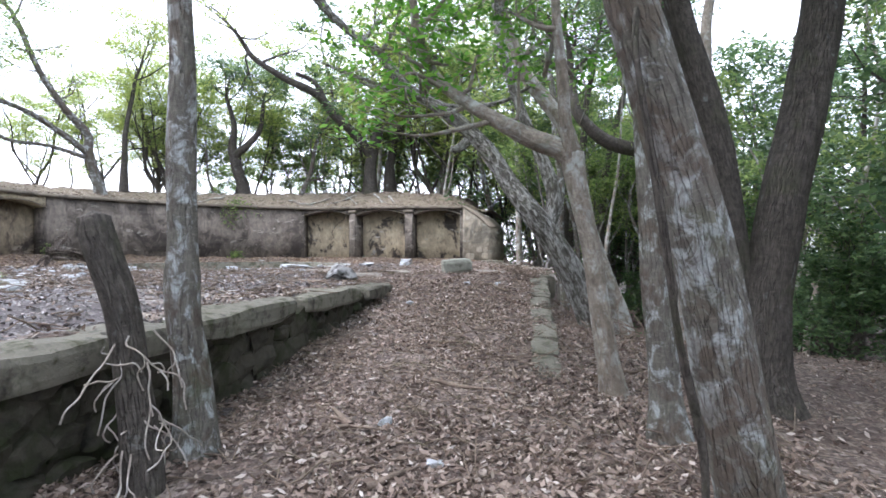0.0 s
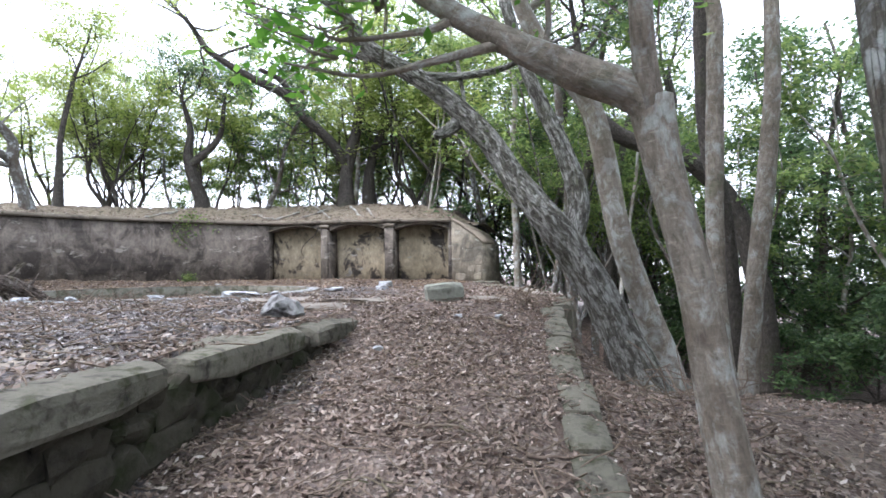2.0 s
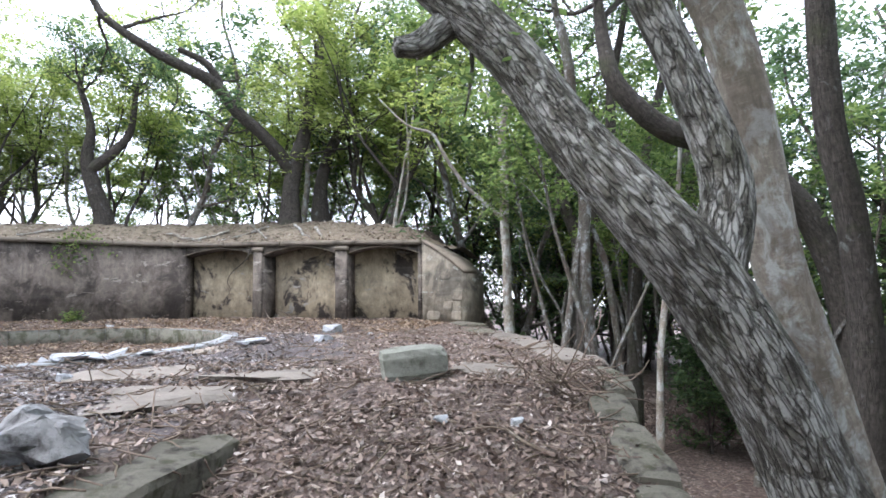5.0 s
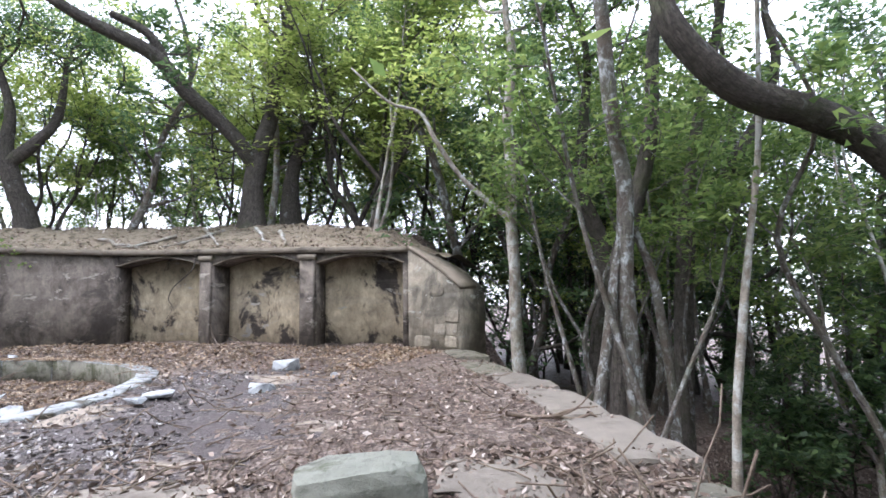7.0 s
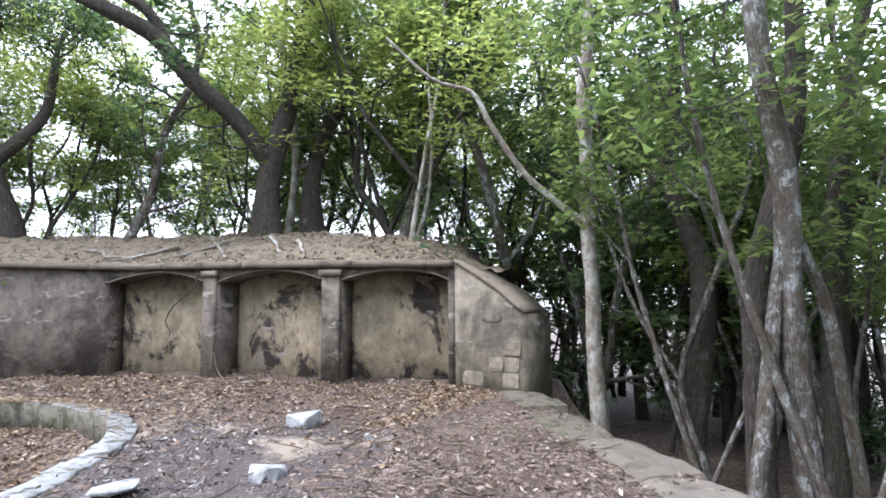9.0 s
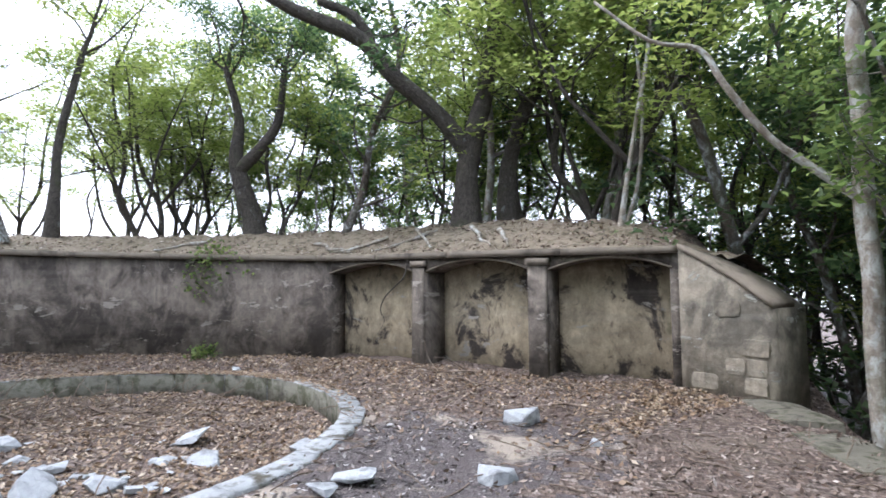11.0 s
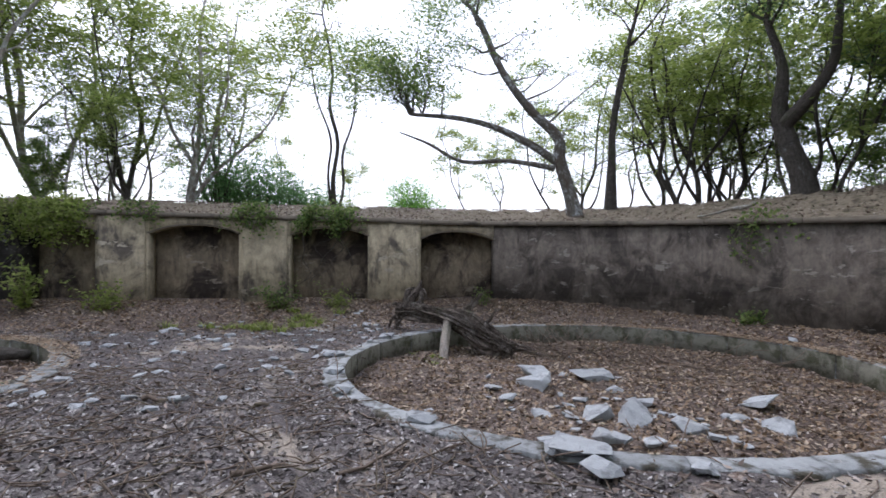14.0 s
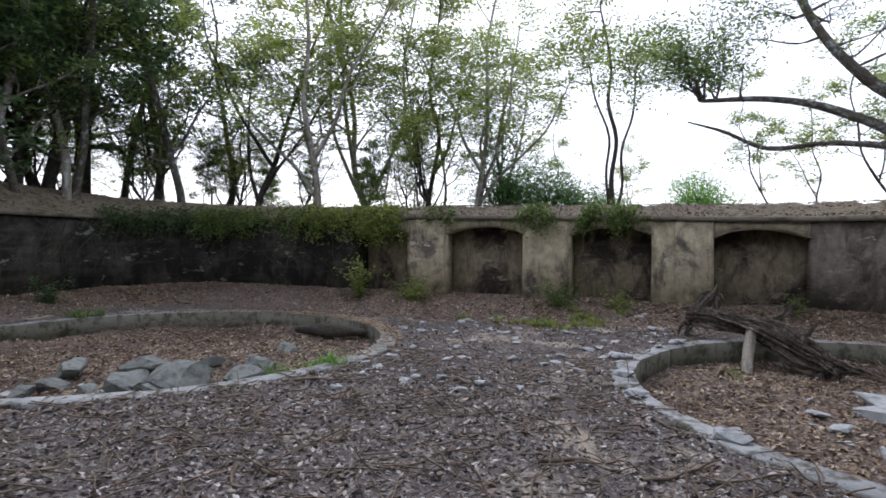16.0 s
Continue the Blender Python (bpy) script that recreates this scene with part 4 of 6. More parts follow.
R = np.random.default_rng(77)
tree("leaning_tree", (1.6, 2.75, -1.1), [([(1.66, 2.8, -1.25, 0.22), (1.53, 2.7, -0.74, 0.162), (1.28, 2.55, 0.17, 0.139), (1.08, 2.46, 0.85, 0.128), (0.89, 2.4, 1.37, 0.119), (0.78, 2.35, 1.71, 0.104)], 1)], M_BARK_LICHEN, M_LEAF_MID, "leaning tree with blotched brown bark and pale lichen", R, 3.5, 6, 2.0, 42, size=0.09, start=0.7)
tree("mossy_tree", (1.83, 4.38, -1.1), [([(1.86, 4.38, -1.25, 0.24), (1.80, 4.38, -0.75, 0.14), (1.76, 4.38, -0.3, 0.118), (1.72, 4.39, 0.32, 0.112), (1.71, 4.45, 0.91, 0.11), (1.68, 4.5, 1.64, 0.105), (1.65, 4.56, 2.46, 0.095)], 1)], M_BARK_LICHEN, M_LEAF_MID, "upright tree with lichen-spotted grey bark and mossy foot", R, 4.0, 7, 2.0, 42, start=0.6)
tree("forked_tree", (3.3, 5.5, -1.25), [([(3.34, 5.5, -1.4, 0.40), (3.24, 5.5, -0.65, 0.243), (3.38, 5.5, 0.72, 0.215), (3.67, 5.5, 1.98, 0.21), (3.84, 5.5, 3.01, 0.2), (3.92, 5.5, 3.59, 0.18)], 1), ([(3.27, 5.55, -1.0, 0.173), (3.12, 5.6, -0.32, 0.131), (3.01, 5.6, 0.55, 0.14), (2.82, 5.6, 1.66, 0.136), (2.57, 5.6, 2.48, 0.126), (2.37, 5.6, 3.29, 0.12)], 1)], M_BARK_DARK, M_LEAF_DARK, "forked tree with dark wet bark", R, 4.5, 8, 2.6, 42, start=0.6)
tree("arching_tree", (1.74, 5.55, -1.0), [([(1.78, 5.55, -1.15, 0.180), (1.72, 5.56, -0.85, 0.131), (1.67, 5.6, -0.44, 0.113), (1.55, 5.7, 0.5, 0.106), (1.42, 5.75, 1.15, 0.113), (1.36, 5.76, 1.5, 0.131)], 0), ([(1.40, 5.75, 1.25, 0.095), (1.30, 5.74, 1.5, 0.106), (0.96, 5.78, 1.66, 0.105), (0.58, 5.89, 1.89, 0.085), (0.18, 5.99, 2.15, 0.070), (-0.09, 6.09, 2.43, 0.063), (-0.29, 6.18, 2.87, 0.057)], 0.8), ([(1.36, 5.74, 1.4, 0.088), (1.27, 5.62, 1.75, 0.067), (1.21, 5.5, 2.26, 0.058), (1.15, 5.47, 2.7, 0.050)], 0.8)], M_BARK_BROWN, M_LEAF_BRIGHT, "slender smooth-barked tree with an arching limb and fresh green leaves", R, 2.6, 6, 1.7, 92, 0.38, 0.12, 0.55, extra_tips=[(-0.75, 5.7, 2.57), (-0.41, 5.8, 2.79), (-0.26, 6.0, 2.43), (-0.57, 6.0, 2.05), (-0.81, 6.1, 1.85), (0.07, 5.8, 2.91), (0.43, 6.0, 2.62), (0.88, 6.2, 2.56), (1.33, 6.2, 2.95), (-0.57, 5.7, 2.22), (-0.06, 5.9, 2.64), (1.01, 6.2, 3.08), (1.67, 6.3, 2.53), (0.68, 6.0, 3.12)])
tree("lichen_tree", (2.7, 9.45, -1.1), [([(2.85, 9.5, -1.35, 0.440), (2.70, 9.46, -0.95, 0.320), (2.51, 9.39, -0.54, 0.248), (2.11, 9.28, 0.23, 0.210), (1.74, 9.22, 0.82, 0.200), (1.45, 9.22, 1.16, 0.188), (1.15, 9.41, 1.63, 0.168), (0.82, 9.6, 2.2, 0.154), (0.45, 9.7, 2.61, 0.144), (-0.09, 9.71, 3.04, 0.124), (-0.69, 9.73, 3.42, 0.108)], 0.8), ([(1.80, 9.25, 0.85, 0.144), (1.90, 9.28, 1.37, 0.128), (1.74, 9.31, 1.93, 0.109), (1.5, 9.34, 2.5, 0.096), (1.25, 9.38, 3.13, 0.085), (1.13, 9.41, 3.57, 0.078)], 1), ([(0.5, 9.71, 2.47, 0.099), (0.31, 9.68, 2.3, 0.077), (0.15, 9.64, 2.25, 0.054)], 0)], M_BARK_ROUGH, M_LEAF_MID, "leaning furrowed tree crusted with pale lichen", R, 4.5, 8, 2.4, 42, seg=14, start=0.6)
tree("smooth_tree", (3.31, 10.11, -1.1), [([(3.45, 10.15, -1.5, 0.246), (3.31, 10.11, -0.82, 0.191), (3.02, 9.99, -0.14, 0.175), (2.74, 9.88, 0.5, 0.160), (2.54, 9.85, 1.22, 0.148), (2.37, 9.81, 2.12, 0.146), (2.17, 9.79, 2.74, 0.146), (1.83, 9.79, 3.19, 0.139), (1.52, 9.79, 3.58, 0.127)], 1)], M_BARK_PALE, M_LEAF_MID, "smooth pale-barked tree leaning with its neighbour", R, 4.0, 7, 2.2, 40, start=0.62)
tree("tall_tree", (5.39, 12.42, -1.9), [([(5.39, 12.42, -2.3, 0.32), (5.4, 12.4, -1.35, 0.22), (5.42, 12.34, 0.14, 0.166), (5.29, 12.28, 1.47, 0.16), (5.04, 12.23, 2.72, 0.16), (4.95, 12.17, 4.13, 0.15), (4.94, 12.1, 5.3, 0.14)], 1)], M_BARK_DARK, M_LEAF_DARK, "tall forest tree with a brown trunk", R, 4, 8, 2.6, 42, start=0.6)
tree("tall_tree", (4.16, 10.09, -1.6), [([(4.2, 10.1, -1.9, 0.3), (4.12, 10.09, -1.2, 0.16), (4.04, 10.05, -0.5, 0.115), (3.94, 9.99, 0.78, 0.117), (3.94, 9.93, 2.06, 0.112), (3.93, 9.86, 3.22, 0.105), (3.93, 9.83, 3.92, 0.1)], 1), ([(4.55, 10.45, -1.9, 0.2), (4.62, 10.48, -1.2, 0.15), (4.66, 10.4, -0.21, 0.132), (4.81, 10.32, 1.28, 0.122), (4.93, 10.23, 2.84, 0.115), (4.92, 10.16, 4.15, 0.105)], 1)], M_BARK_BROWN, M_LEAF_DARK, "twin-stemmed forest tree with grey-brown bark", R, 4, 8, 2.4, 42, start=0.6)
tree("crooked_tree", (-3.09, 22.99, 2.7), [([(-3.09, 22.99, 2.4, 0.5), (-3.09, 22.99, 2.95, 0.36), (-3.1, 23.0, 3.7, 0.27), (-2.98, 23.04, 4.57, 0.25), (-2.67, 23.07, 5.83, 0.2), (-2.48, 23.09, 7.1, 0.17)], 0.8), ([(-3.04, 23.04, 4.4, 0.22), (-3.61, 22.58, 5.21, 0.185), (-4.42, 22.08, 5.94, 0.17), (-4.96, 21.63, 6.61, 0.16), (-5.59, 21.21, 6.86, 0.145), (-6.27, 20.77, 7.14, 0.125), (-7.11, 20.29, 7.66, 0.1)], 0.7), ([(-4.72, 21.9, 6.3, 0.13), (-5.07, 21.57, 7.07, 0.105), (-5.74, 21.24, 7.36, 0.085)], 0)], M_BARK_DARK, M_LEAF_LIGHT, "old crooked tree rooted on the bank with one long reaching limb", R, 3.5, 8, 2.6, 24, 0.6, 0.13, 0.5, extra_tips=[(-5.72, 22.72, 5.64), (-5.24, 22.83, 5.26), (-4.83, 23.14, 4.81), (-4.37, 23.31, 5.89), (-3.6, 22.96, 6.62), (-4.14, 22.61, 7.27), (-3.07, 23.41, 7.04), (-2.1, 23.83, 6.34), (-1.5, 24.36, 5.95), (-3.7, 22.84, 7.74), (-2.31, 23.55, 7.85), (-5.05, 22.38, 6.1)])
tree("bank_tree", (-2.3, 24.1, 2.8), [([(-2.3, 24.1, 2.5, 0.4), (-2.34, 24.0, 4.12, 0.2), (-2.0, 24.02, 5.45, 0.165), (-1.19, 24.1, 7.07, 0.14), (-0.64, 24.15, 8.58, 0.11)], 0.6)], M_BARK_DARK, M_LEAF_MID, "dark tree leaning over the bank", R, 3.5, 7, 2.2, 40, 0.45, 0.12)
tree("dark_tree", (-8.45, 23.06, 2.7), [([(-8.40, 23.1, 2.4, 0.357), (-8.48, 23.06, 3.1, 0.255), (-8.69, 22.94, 3.89, 0.212), (-8.87, 22.84, 4.67, 0.170), (-8.75, 22.76, 5.7, 0.111), (-9.01, 22.62, 6.74, 0.076)], 0.4), ([(-8.80, 22.87, 4.4, 0.170), (-8.09, 22.83, 4.96, 0.140), (-7.69, 22.84, 5.53, 0.102), (-7.55, 22.78, 6.43, 0.068)], 0.4)], M_BARK_DARK, M_LEAF_DARK, "black-barked stunted tree with a short fork and dense dark crown", R, 2.5, 9, 1.5, 44, 0.40, 0.085, 0.45)
tree("slender_tree", (-0.03, 21.46, 2.4), [([(-0.03, 21.46, 2.2, 0.072), (0.13, 21.41, 3.28, 0.042), (0.3, 21.34, 4.28, 0.037), (0.53, 21.36, 5.51, 0.033), (0.66, 21.26, 6.82, 0.027)], 0.4), ([(0.02, 21.46, 2.4, 0.042), (0.3, 21.5, 3.2, 0.035), (0.42, 21.5, 4.4, 0.032), (0.35, 21.6, 6.0, 0.025)], 0.3)], M_BARK_PALE, M_LEAF_MID, "slender twin-stemmed sapling on the bank's end", R, 2.5, 5, 1.3, 60, 0.35, 0.09)
tree("pale_forked_tree", (2.72, 19.09, -1.0), [([(2.78, 19.09, -2.2, 0.190), (2.72, 19.09, -0.37, 0.130), (2.67, 19.09, 0.72, 0.106), (2.65, 19.01, 1.55, 0.106), (2.61, 19.01, 2.54, 0.112), (2.6, 18.92, 3.45, 0.103), (2.55, 18.83, 4.37, 0.091), (2.64, 18.74, 5.49, 0.084)], 0.8), ([(2.60, 19.0, 2.48, 0.065), (2.13, 19.01, 2.88, 0.050), (1.67, 19.0, 3.3, 0.046), (1.2, 18.96, 3.99, 0.041), (0.93, 18.98, 4.48, 0.036), (0.35, 18.97, 4.67, 0.026), (-0.32, 19.01, 5.31, 0.018)], 0)], M_BARK_PALE, M_LEAF_MID, "slim pale tree with a long thin side limb", R, 4.0, 7, 2.0, 40, 0.4, 0.1, 0.6)
tree("wind_bent_tree", (-12.67, 19.97, 2.75), [([(-12.6, 20.0, 2.45, 0.257), (-12.70, 19.93, 3.0, 0.187), (-12.83, 19.67, 4.0, 0.158), (-12.85, 19.63, 4.62, 0.140), (-13.22, 18.98, 5.4, 0.117), (-13.61, 18.31, 6.49, 0.101), (-13.88, 17.83, 7.74, 0.090)], 0.5), ([(-12.82, 19.69, 3.9, 0.125), (-13.23, 18.99, 4.46, 0.105), (-13.6, 17.95, 4.96, 0.086), (-13.96, 16.94, 5.17, 0.070), (-14.4, 15.99, 5.26, 0.047)], 0.25), ([(-12.90, 19.55, 3.8, 0.078), (-13.37, 18.36, 3.99, 0.066), (-13.81, 17.21, 3.96, 0.055), (-14.08, 16.35, 4.42, 0.037), (-14.4, 15.61, 4.74, 0.016)], 0)], M_BARK_LICHEN, M_LEAF_MID, "wind-bent tree with long bare level limbs", R, 3.0, 6, 2.2, 95, 0.5, 0.10, 0.6, extra_tips=[(-14.43, 15.53, 6.55), (-14.07, 16.34, 6.89), (-13.79, 17.2, 7.12), (-13.92, 16.6, 5.99), (-13.53, 18.44, 6.96), (-13.21, 18.97, 7.58), (-12.98, 19.38, 6.49), (-14.0, 17.62, 8.05), (-14.12, 16.04, 7.3), (-14.48, 15.25, 6.81), (-14.38, 15.83, 5.69), (-14.21, 15.15, 6.46), (-14.18, 16.06, 6.79), (-14.16, 16.99, 6.68), (-14.17, 15.45, 5.87), (-14.17, 16.22, 5.6), (-14.18, 17.63, 7.18), (-14.17, 18.42, 7.67), (-14.25, 19.29, 7.46), (-14.34, 20.18, 6.92), (-14.24, 20.96, 6.14), (-14.15, 21.57, 7.23), (-14.03, 22.49, 7.55), (-14.11, 18.88, 6.31), (-14.2, 21.27, 5.36), (-14.36, 20.03, 5.98)])
tree("bank_tree", (-12.33, 20.94, 2.75), [([(-12.33, 20.94, 2.45, 0.188), (-12.3, 20.98, 3.87, 0.118), (-12.28, 21.0, 4.98, 0.095), (-12.11, 21.26, 6.72, 0.071)], 0.8)], M_BARK_DARK, M_LEAF_LIGHT, "upright tree with light foliage on the bank", R, 3.0, 8, 1.9, 40, 0.45, 0.11, 0.4)
tree("slim_tree", (-19.89, 14.97, 2.7), [([(-19.89, 14.97, 2.4, 0.136), (-19.8, 14.88, 4.0, 0.085), (-19.88, 15.06, 5.4, 0.072), (-19.8, 14.75, 6.7, 0.060), (-19.87, 14.86, 8.0, 0.051), (-19.86, 14.5, 9.9, 0.030)], 0.35), ([(-19.89, 15.02, 2.6, 0.060), (-19.8, 15.25, 3.8, 0.051), (-19.7, 15.2, 5.0, 0.047), (-19.9, 15.62, 6.3, 0.038), (-19.9, 15.7, 7.6, 0.025)], 0.3), ([(-19.89, 14.9, 2.6, 0.055), (-19.9, 14.72, 4.2, 0.047), (-19.8, 14.8, 5.5, 0.043), (-19.7, 14.3, 6.8, 0.034), (-19.7, 14.1, 7.9, 0.025)], 0.3)], M_BARK_DARK, M_LEAF_LIGHT, "slim many-stemmed tree with light layered foliage behind the wall", R, 2.0, 4, 1.4, 30, 0.5, 0.15, 0.5, extra_tips=[(-19.71, 13.24, 9.9), (-19.81, 14.23, 9.12), (-19.51, 13.23, 7.47), (-19.83, 14.44, 7.34), (-19.93, 15.42, 7.94), (-20.21, 16.26, 8.62), (-19.87, 14.84, 6.36), (-19.77, 13.84, 8.13), (-19.95, 15.63, 6.76), (-19.91, 15.21, 9.72)])
tree("slope_tree", (3.6, 16.0, -1.8), [([(3.68, 16.0, -2.9, 0.22), (3.58, 16.0, -0.87, 0.13), (3.52, 16.0, -0.16, 0.117), (3.45, 16.0, 0.89, 0.113), (3.46, 16.0, 1.78, 0.109), (3.48, 16.0, 2.58, 0.11), (3.36, 16.0, 3.34, 0.105), (3.29, 16.0, 4.24, 0.1), (3.27, 16.0, 4.83, 0.095)], 0.8), ([(2.95, 16.0, -2.6, 0.11), (3.02, 16.0, -0.54, 0.081), (3.15, 16.0, 0.31, 0.071), (3.29, 16.0, 1.24, 0.066), (3.42, 16.0, 1.98, 0.048)], 0), ([(4.12, 16.1, -2.8, 0.11), (4.09, 16.1, -0.92, 0.077), (4.07, 16.1, -0.26, 0.066), (3.97, 16.1, 0.63, 0.061), (3.86, 16.1, 1.36, 0.055), (3.62, 16.08, 1.98, 0.049)], 0)], M_BARK_LICHEN, M_LEAF_MID, "whitish mottled tree with slim side stems growing from the slope", R, 4.0, 7, 2.0, 40, 0.4, 0.085, 0.8)
tree("slope_tree", (4.95, 17.5, -2.2), [([(4.9, 17.5, -3.2, 0.25), (4.96, 17.5, -0.94, 0.155), (5.02, 17.5, 0.61, 0.145), (5.13, 17.5, 2.06, 0.14), (5.27, 17.5, 3.09, 0.102), (5.46, 17.5, 4.07, 0.088), (5.74, 17.5, 5.07, 0.081)], 0.8), ([(5.1, 17.5, 1.95, 0.13), (5.26, 17.5, 2.37, 0.125), (5.84, 17.5, 3.01, 0.115), (6.51, 17.5, 4.0, 0.1), (6.85, 17.5, 4.94, 0.085)], 0.7)], M_BARK_DARK, M_LEAF_DARK, "dark tree on the slope forking into two rising limbs", R, 3.5, 7, 2.2, 46, 0.4, 0.085, 0.75)
tree("slope_tree", (4.3, 19.5, -2.2), [([(4.2, 19.5, -3.2, 0.28), (4.25, 19.5, -1.24, 0.189), (4.44, 19.5, 0.44, 0.183), (4.56, 19.5, 1.78, 0.176), (4.32, 19.5, 2.57, 0.157), (4.14, 19.5, 3.16, 0.138), (4.2, 19.5, 4.3, 0.11)], 0.9)], M_BARK_DARK, M_LEAF_DARK, "dark crooked tree standing in the hollow below the wall", R, 3.5, 7, 2.2, 46, 0.4, 0.085, 0.75)
tree("slope_tree", (3.9, 17.0, -2.0), [([(3.75, 17.1, -3.0, 0.2), (3.78, 17.05, 0.2, 0.15), (3.83, 17.0, 1.65, 0.142), (4.33, 17.0, 3.33, 0.124), (4.45, 17.0, 4.78, 0.097), (4.55, 17.0, 5.41, 0.083)], 0.8)], M_BARK_DARK, M_LEAF_MID, "grey-brown tree leaning outward on the slope", R, 3.5, 7, 2.0, 44, 0.4, 0.085, 0.75)
tree("slope_tree", (4.52, 15.5, -2.2), [([(4.45, 15.5, -3.2, 0.09), (4.52, 15.5, -0.69, 0.056), (4.59, 15.5, 0.04, 0.055), (4.7, 15.5, 0.9, 0.05), (4.84, 15.5, 1.79, 0.045), (5.01, 15.5, 2.89, 0.036), (5.1, 15.5, 4.4, 0.03), (5.15, 15.5, 6.2, 0.025)], 0.4)], M_BARK_PALE, M_LEAF_DARK, "thin whitish tree on the slope below", R, 3.0, 6, 1.6, 40, 0.4, 0.085, 0.75)
tree("overhanging_tree", (7.6, 14.9, -1.8), [([(7.7, 14.9, -2.9, 0.302), (7.5, 14.9, 0.0, 0.252), (7.0, 15.0, 1.9, 0.227), (6.2, 15.1, 2.85, 0.210), (5.5, 15.1, 3.2, 0.193), (4.9, 15.1, 3.36, 0.185), (4.42, 15.1, 3.56, 0.176), (4.05, 15.1, 3.88, 0.164), (3.7, 15.1, 4.35, 0.151)], 0.756)], M_BARK_DARK, M_LEAF_DARK, "thick dark tree that leans in over the slope", R, 4.0, 8, 2.6, 55, 0.45, 0.09, 0.75)
tree("edge_tree", (-1.83, 4.0, -1.05), [([(-1.82, 4.02, -1.2, 0.22), (-1.83, 4.0, -0.84, 0.16), (-1.84, 3.95, -0.33, 0.125), (-1.86, 3.9, 0.0, 0.115), (-1.87, 3.9, 0.3, 0.118), (-1.87, 3.9, 0.53, 0.1), (-1.88, 3.9, 1.26, 0.102), (-1.87, 3.9, 1.87, 0.09), (-1.88, 3.9, 2.52, 0.087)], 0.9)], M_BARK_LICHEN, M_LEAF_LIGHT, "straight slim tree growing against the retaining wall", R, 3.5, 6, 2.0, 50, 0.45, 0.1, 0.75)


def dead_stump():
    rng = np.random.default_rng(8)
    th = empty("dead_stump", -1.94, 3.5, -1.05, label="broken dead trunk with pale bare roots before the wall", category="stump")
    o = np.array([-1.94, 3.5, -1.05])
    V, F = limb(np.array([(-1.92, 3.5, -1.2, 0.17), (-1.94, 3.5, -0.93, 0.14), (-1.98, 3.5, -0.45, 0.115), (-2.04, 3.45, 0.06, 0.106), (-2.14, 3.4, 0.5, 0.1), (-2.18, 3.4, 0.69, 0.088)]) - np.array([*o, 0]), rng, 12, 0.09)
    trunk = part("trunk", mesh_np("trunk", V, F, M_BARK_DARK, True), th)
    for q in range(22):
        a = rng.uniform(0, 6.28)
        h = rng.uniform(0.1, 1.05)
        P = grow((0.12 * math.cos(a) - 0.06 * h, 0.12 * math.sin(a), h), (math.cos(a) * 0.5, math.sin(a) * 0.5, -0.8), rng.uniform(0.25, 0.7), rng.uniform(0.005, 0.011), rng, 0.6, -0.8, 8)
        root = part("root", mesh_np("root", *limb(P, rng, 5, 0.05), M_ROOT, True), trunk, "pale bare root")
        for f in range(rng.integers(1, 3)):
            i = rng.integers(2, 5)
            S = grow(P[i, :3], rng.normal(0, 1, 3) * 0.6 + np.array([0, 0, -0.5]), rng.uniform(0.12, 0.3), 0.004, rng, 0.9, -0.5, 5)
            V, F = joined([limb(P, rng, 5, 0.05), limb(S, rng, 4, 0.05)]) if f == 0 else (V, F)
        root.data = mesh_np("root", V, F, M_ROOT, True)
    return th


dead_stump()
vine = new("hanging_vine", mesh_np("vine", *tube(np.array([(1.26, 2.62, -1.05, 0.02), (1.2, 2.5, -0.48, 0.02), (1.04, 2.38, 0.08, 0.018), (0.93, 2.3, 0.59, 0.017), (0.84, 2.27, 1.08, 0.016), (0.80, 2.26, 1.42, 0.014), (0.9, 2.35, 1.8, 0.014)]), 6, 6, 0.12, R), M_BARK_DARK, True))
tagged(vine, "thin dark vine hanging beside the leaning tree", "vine")


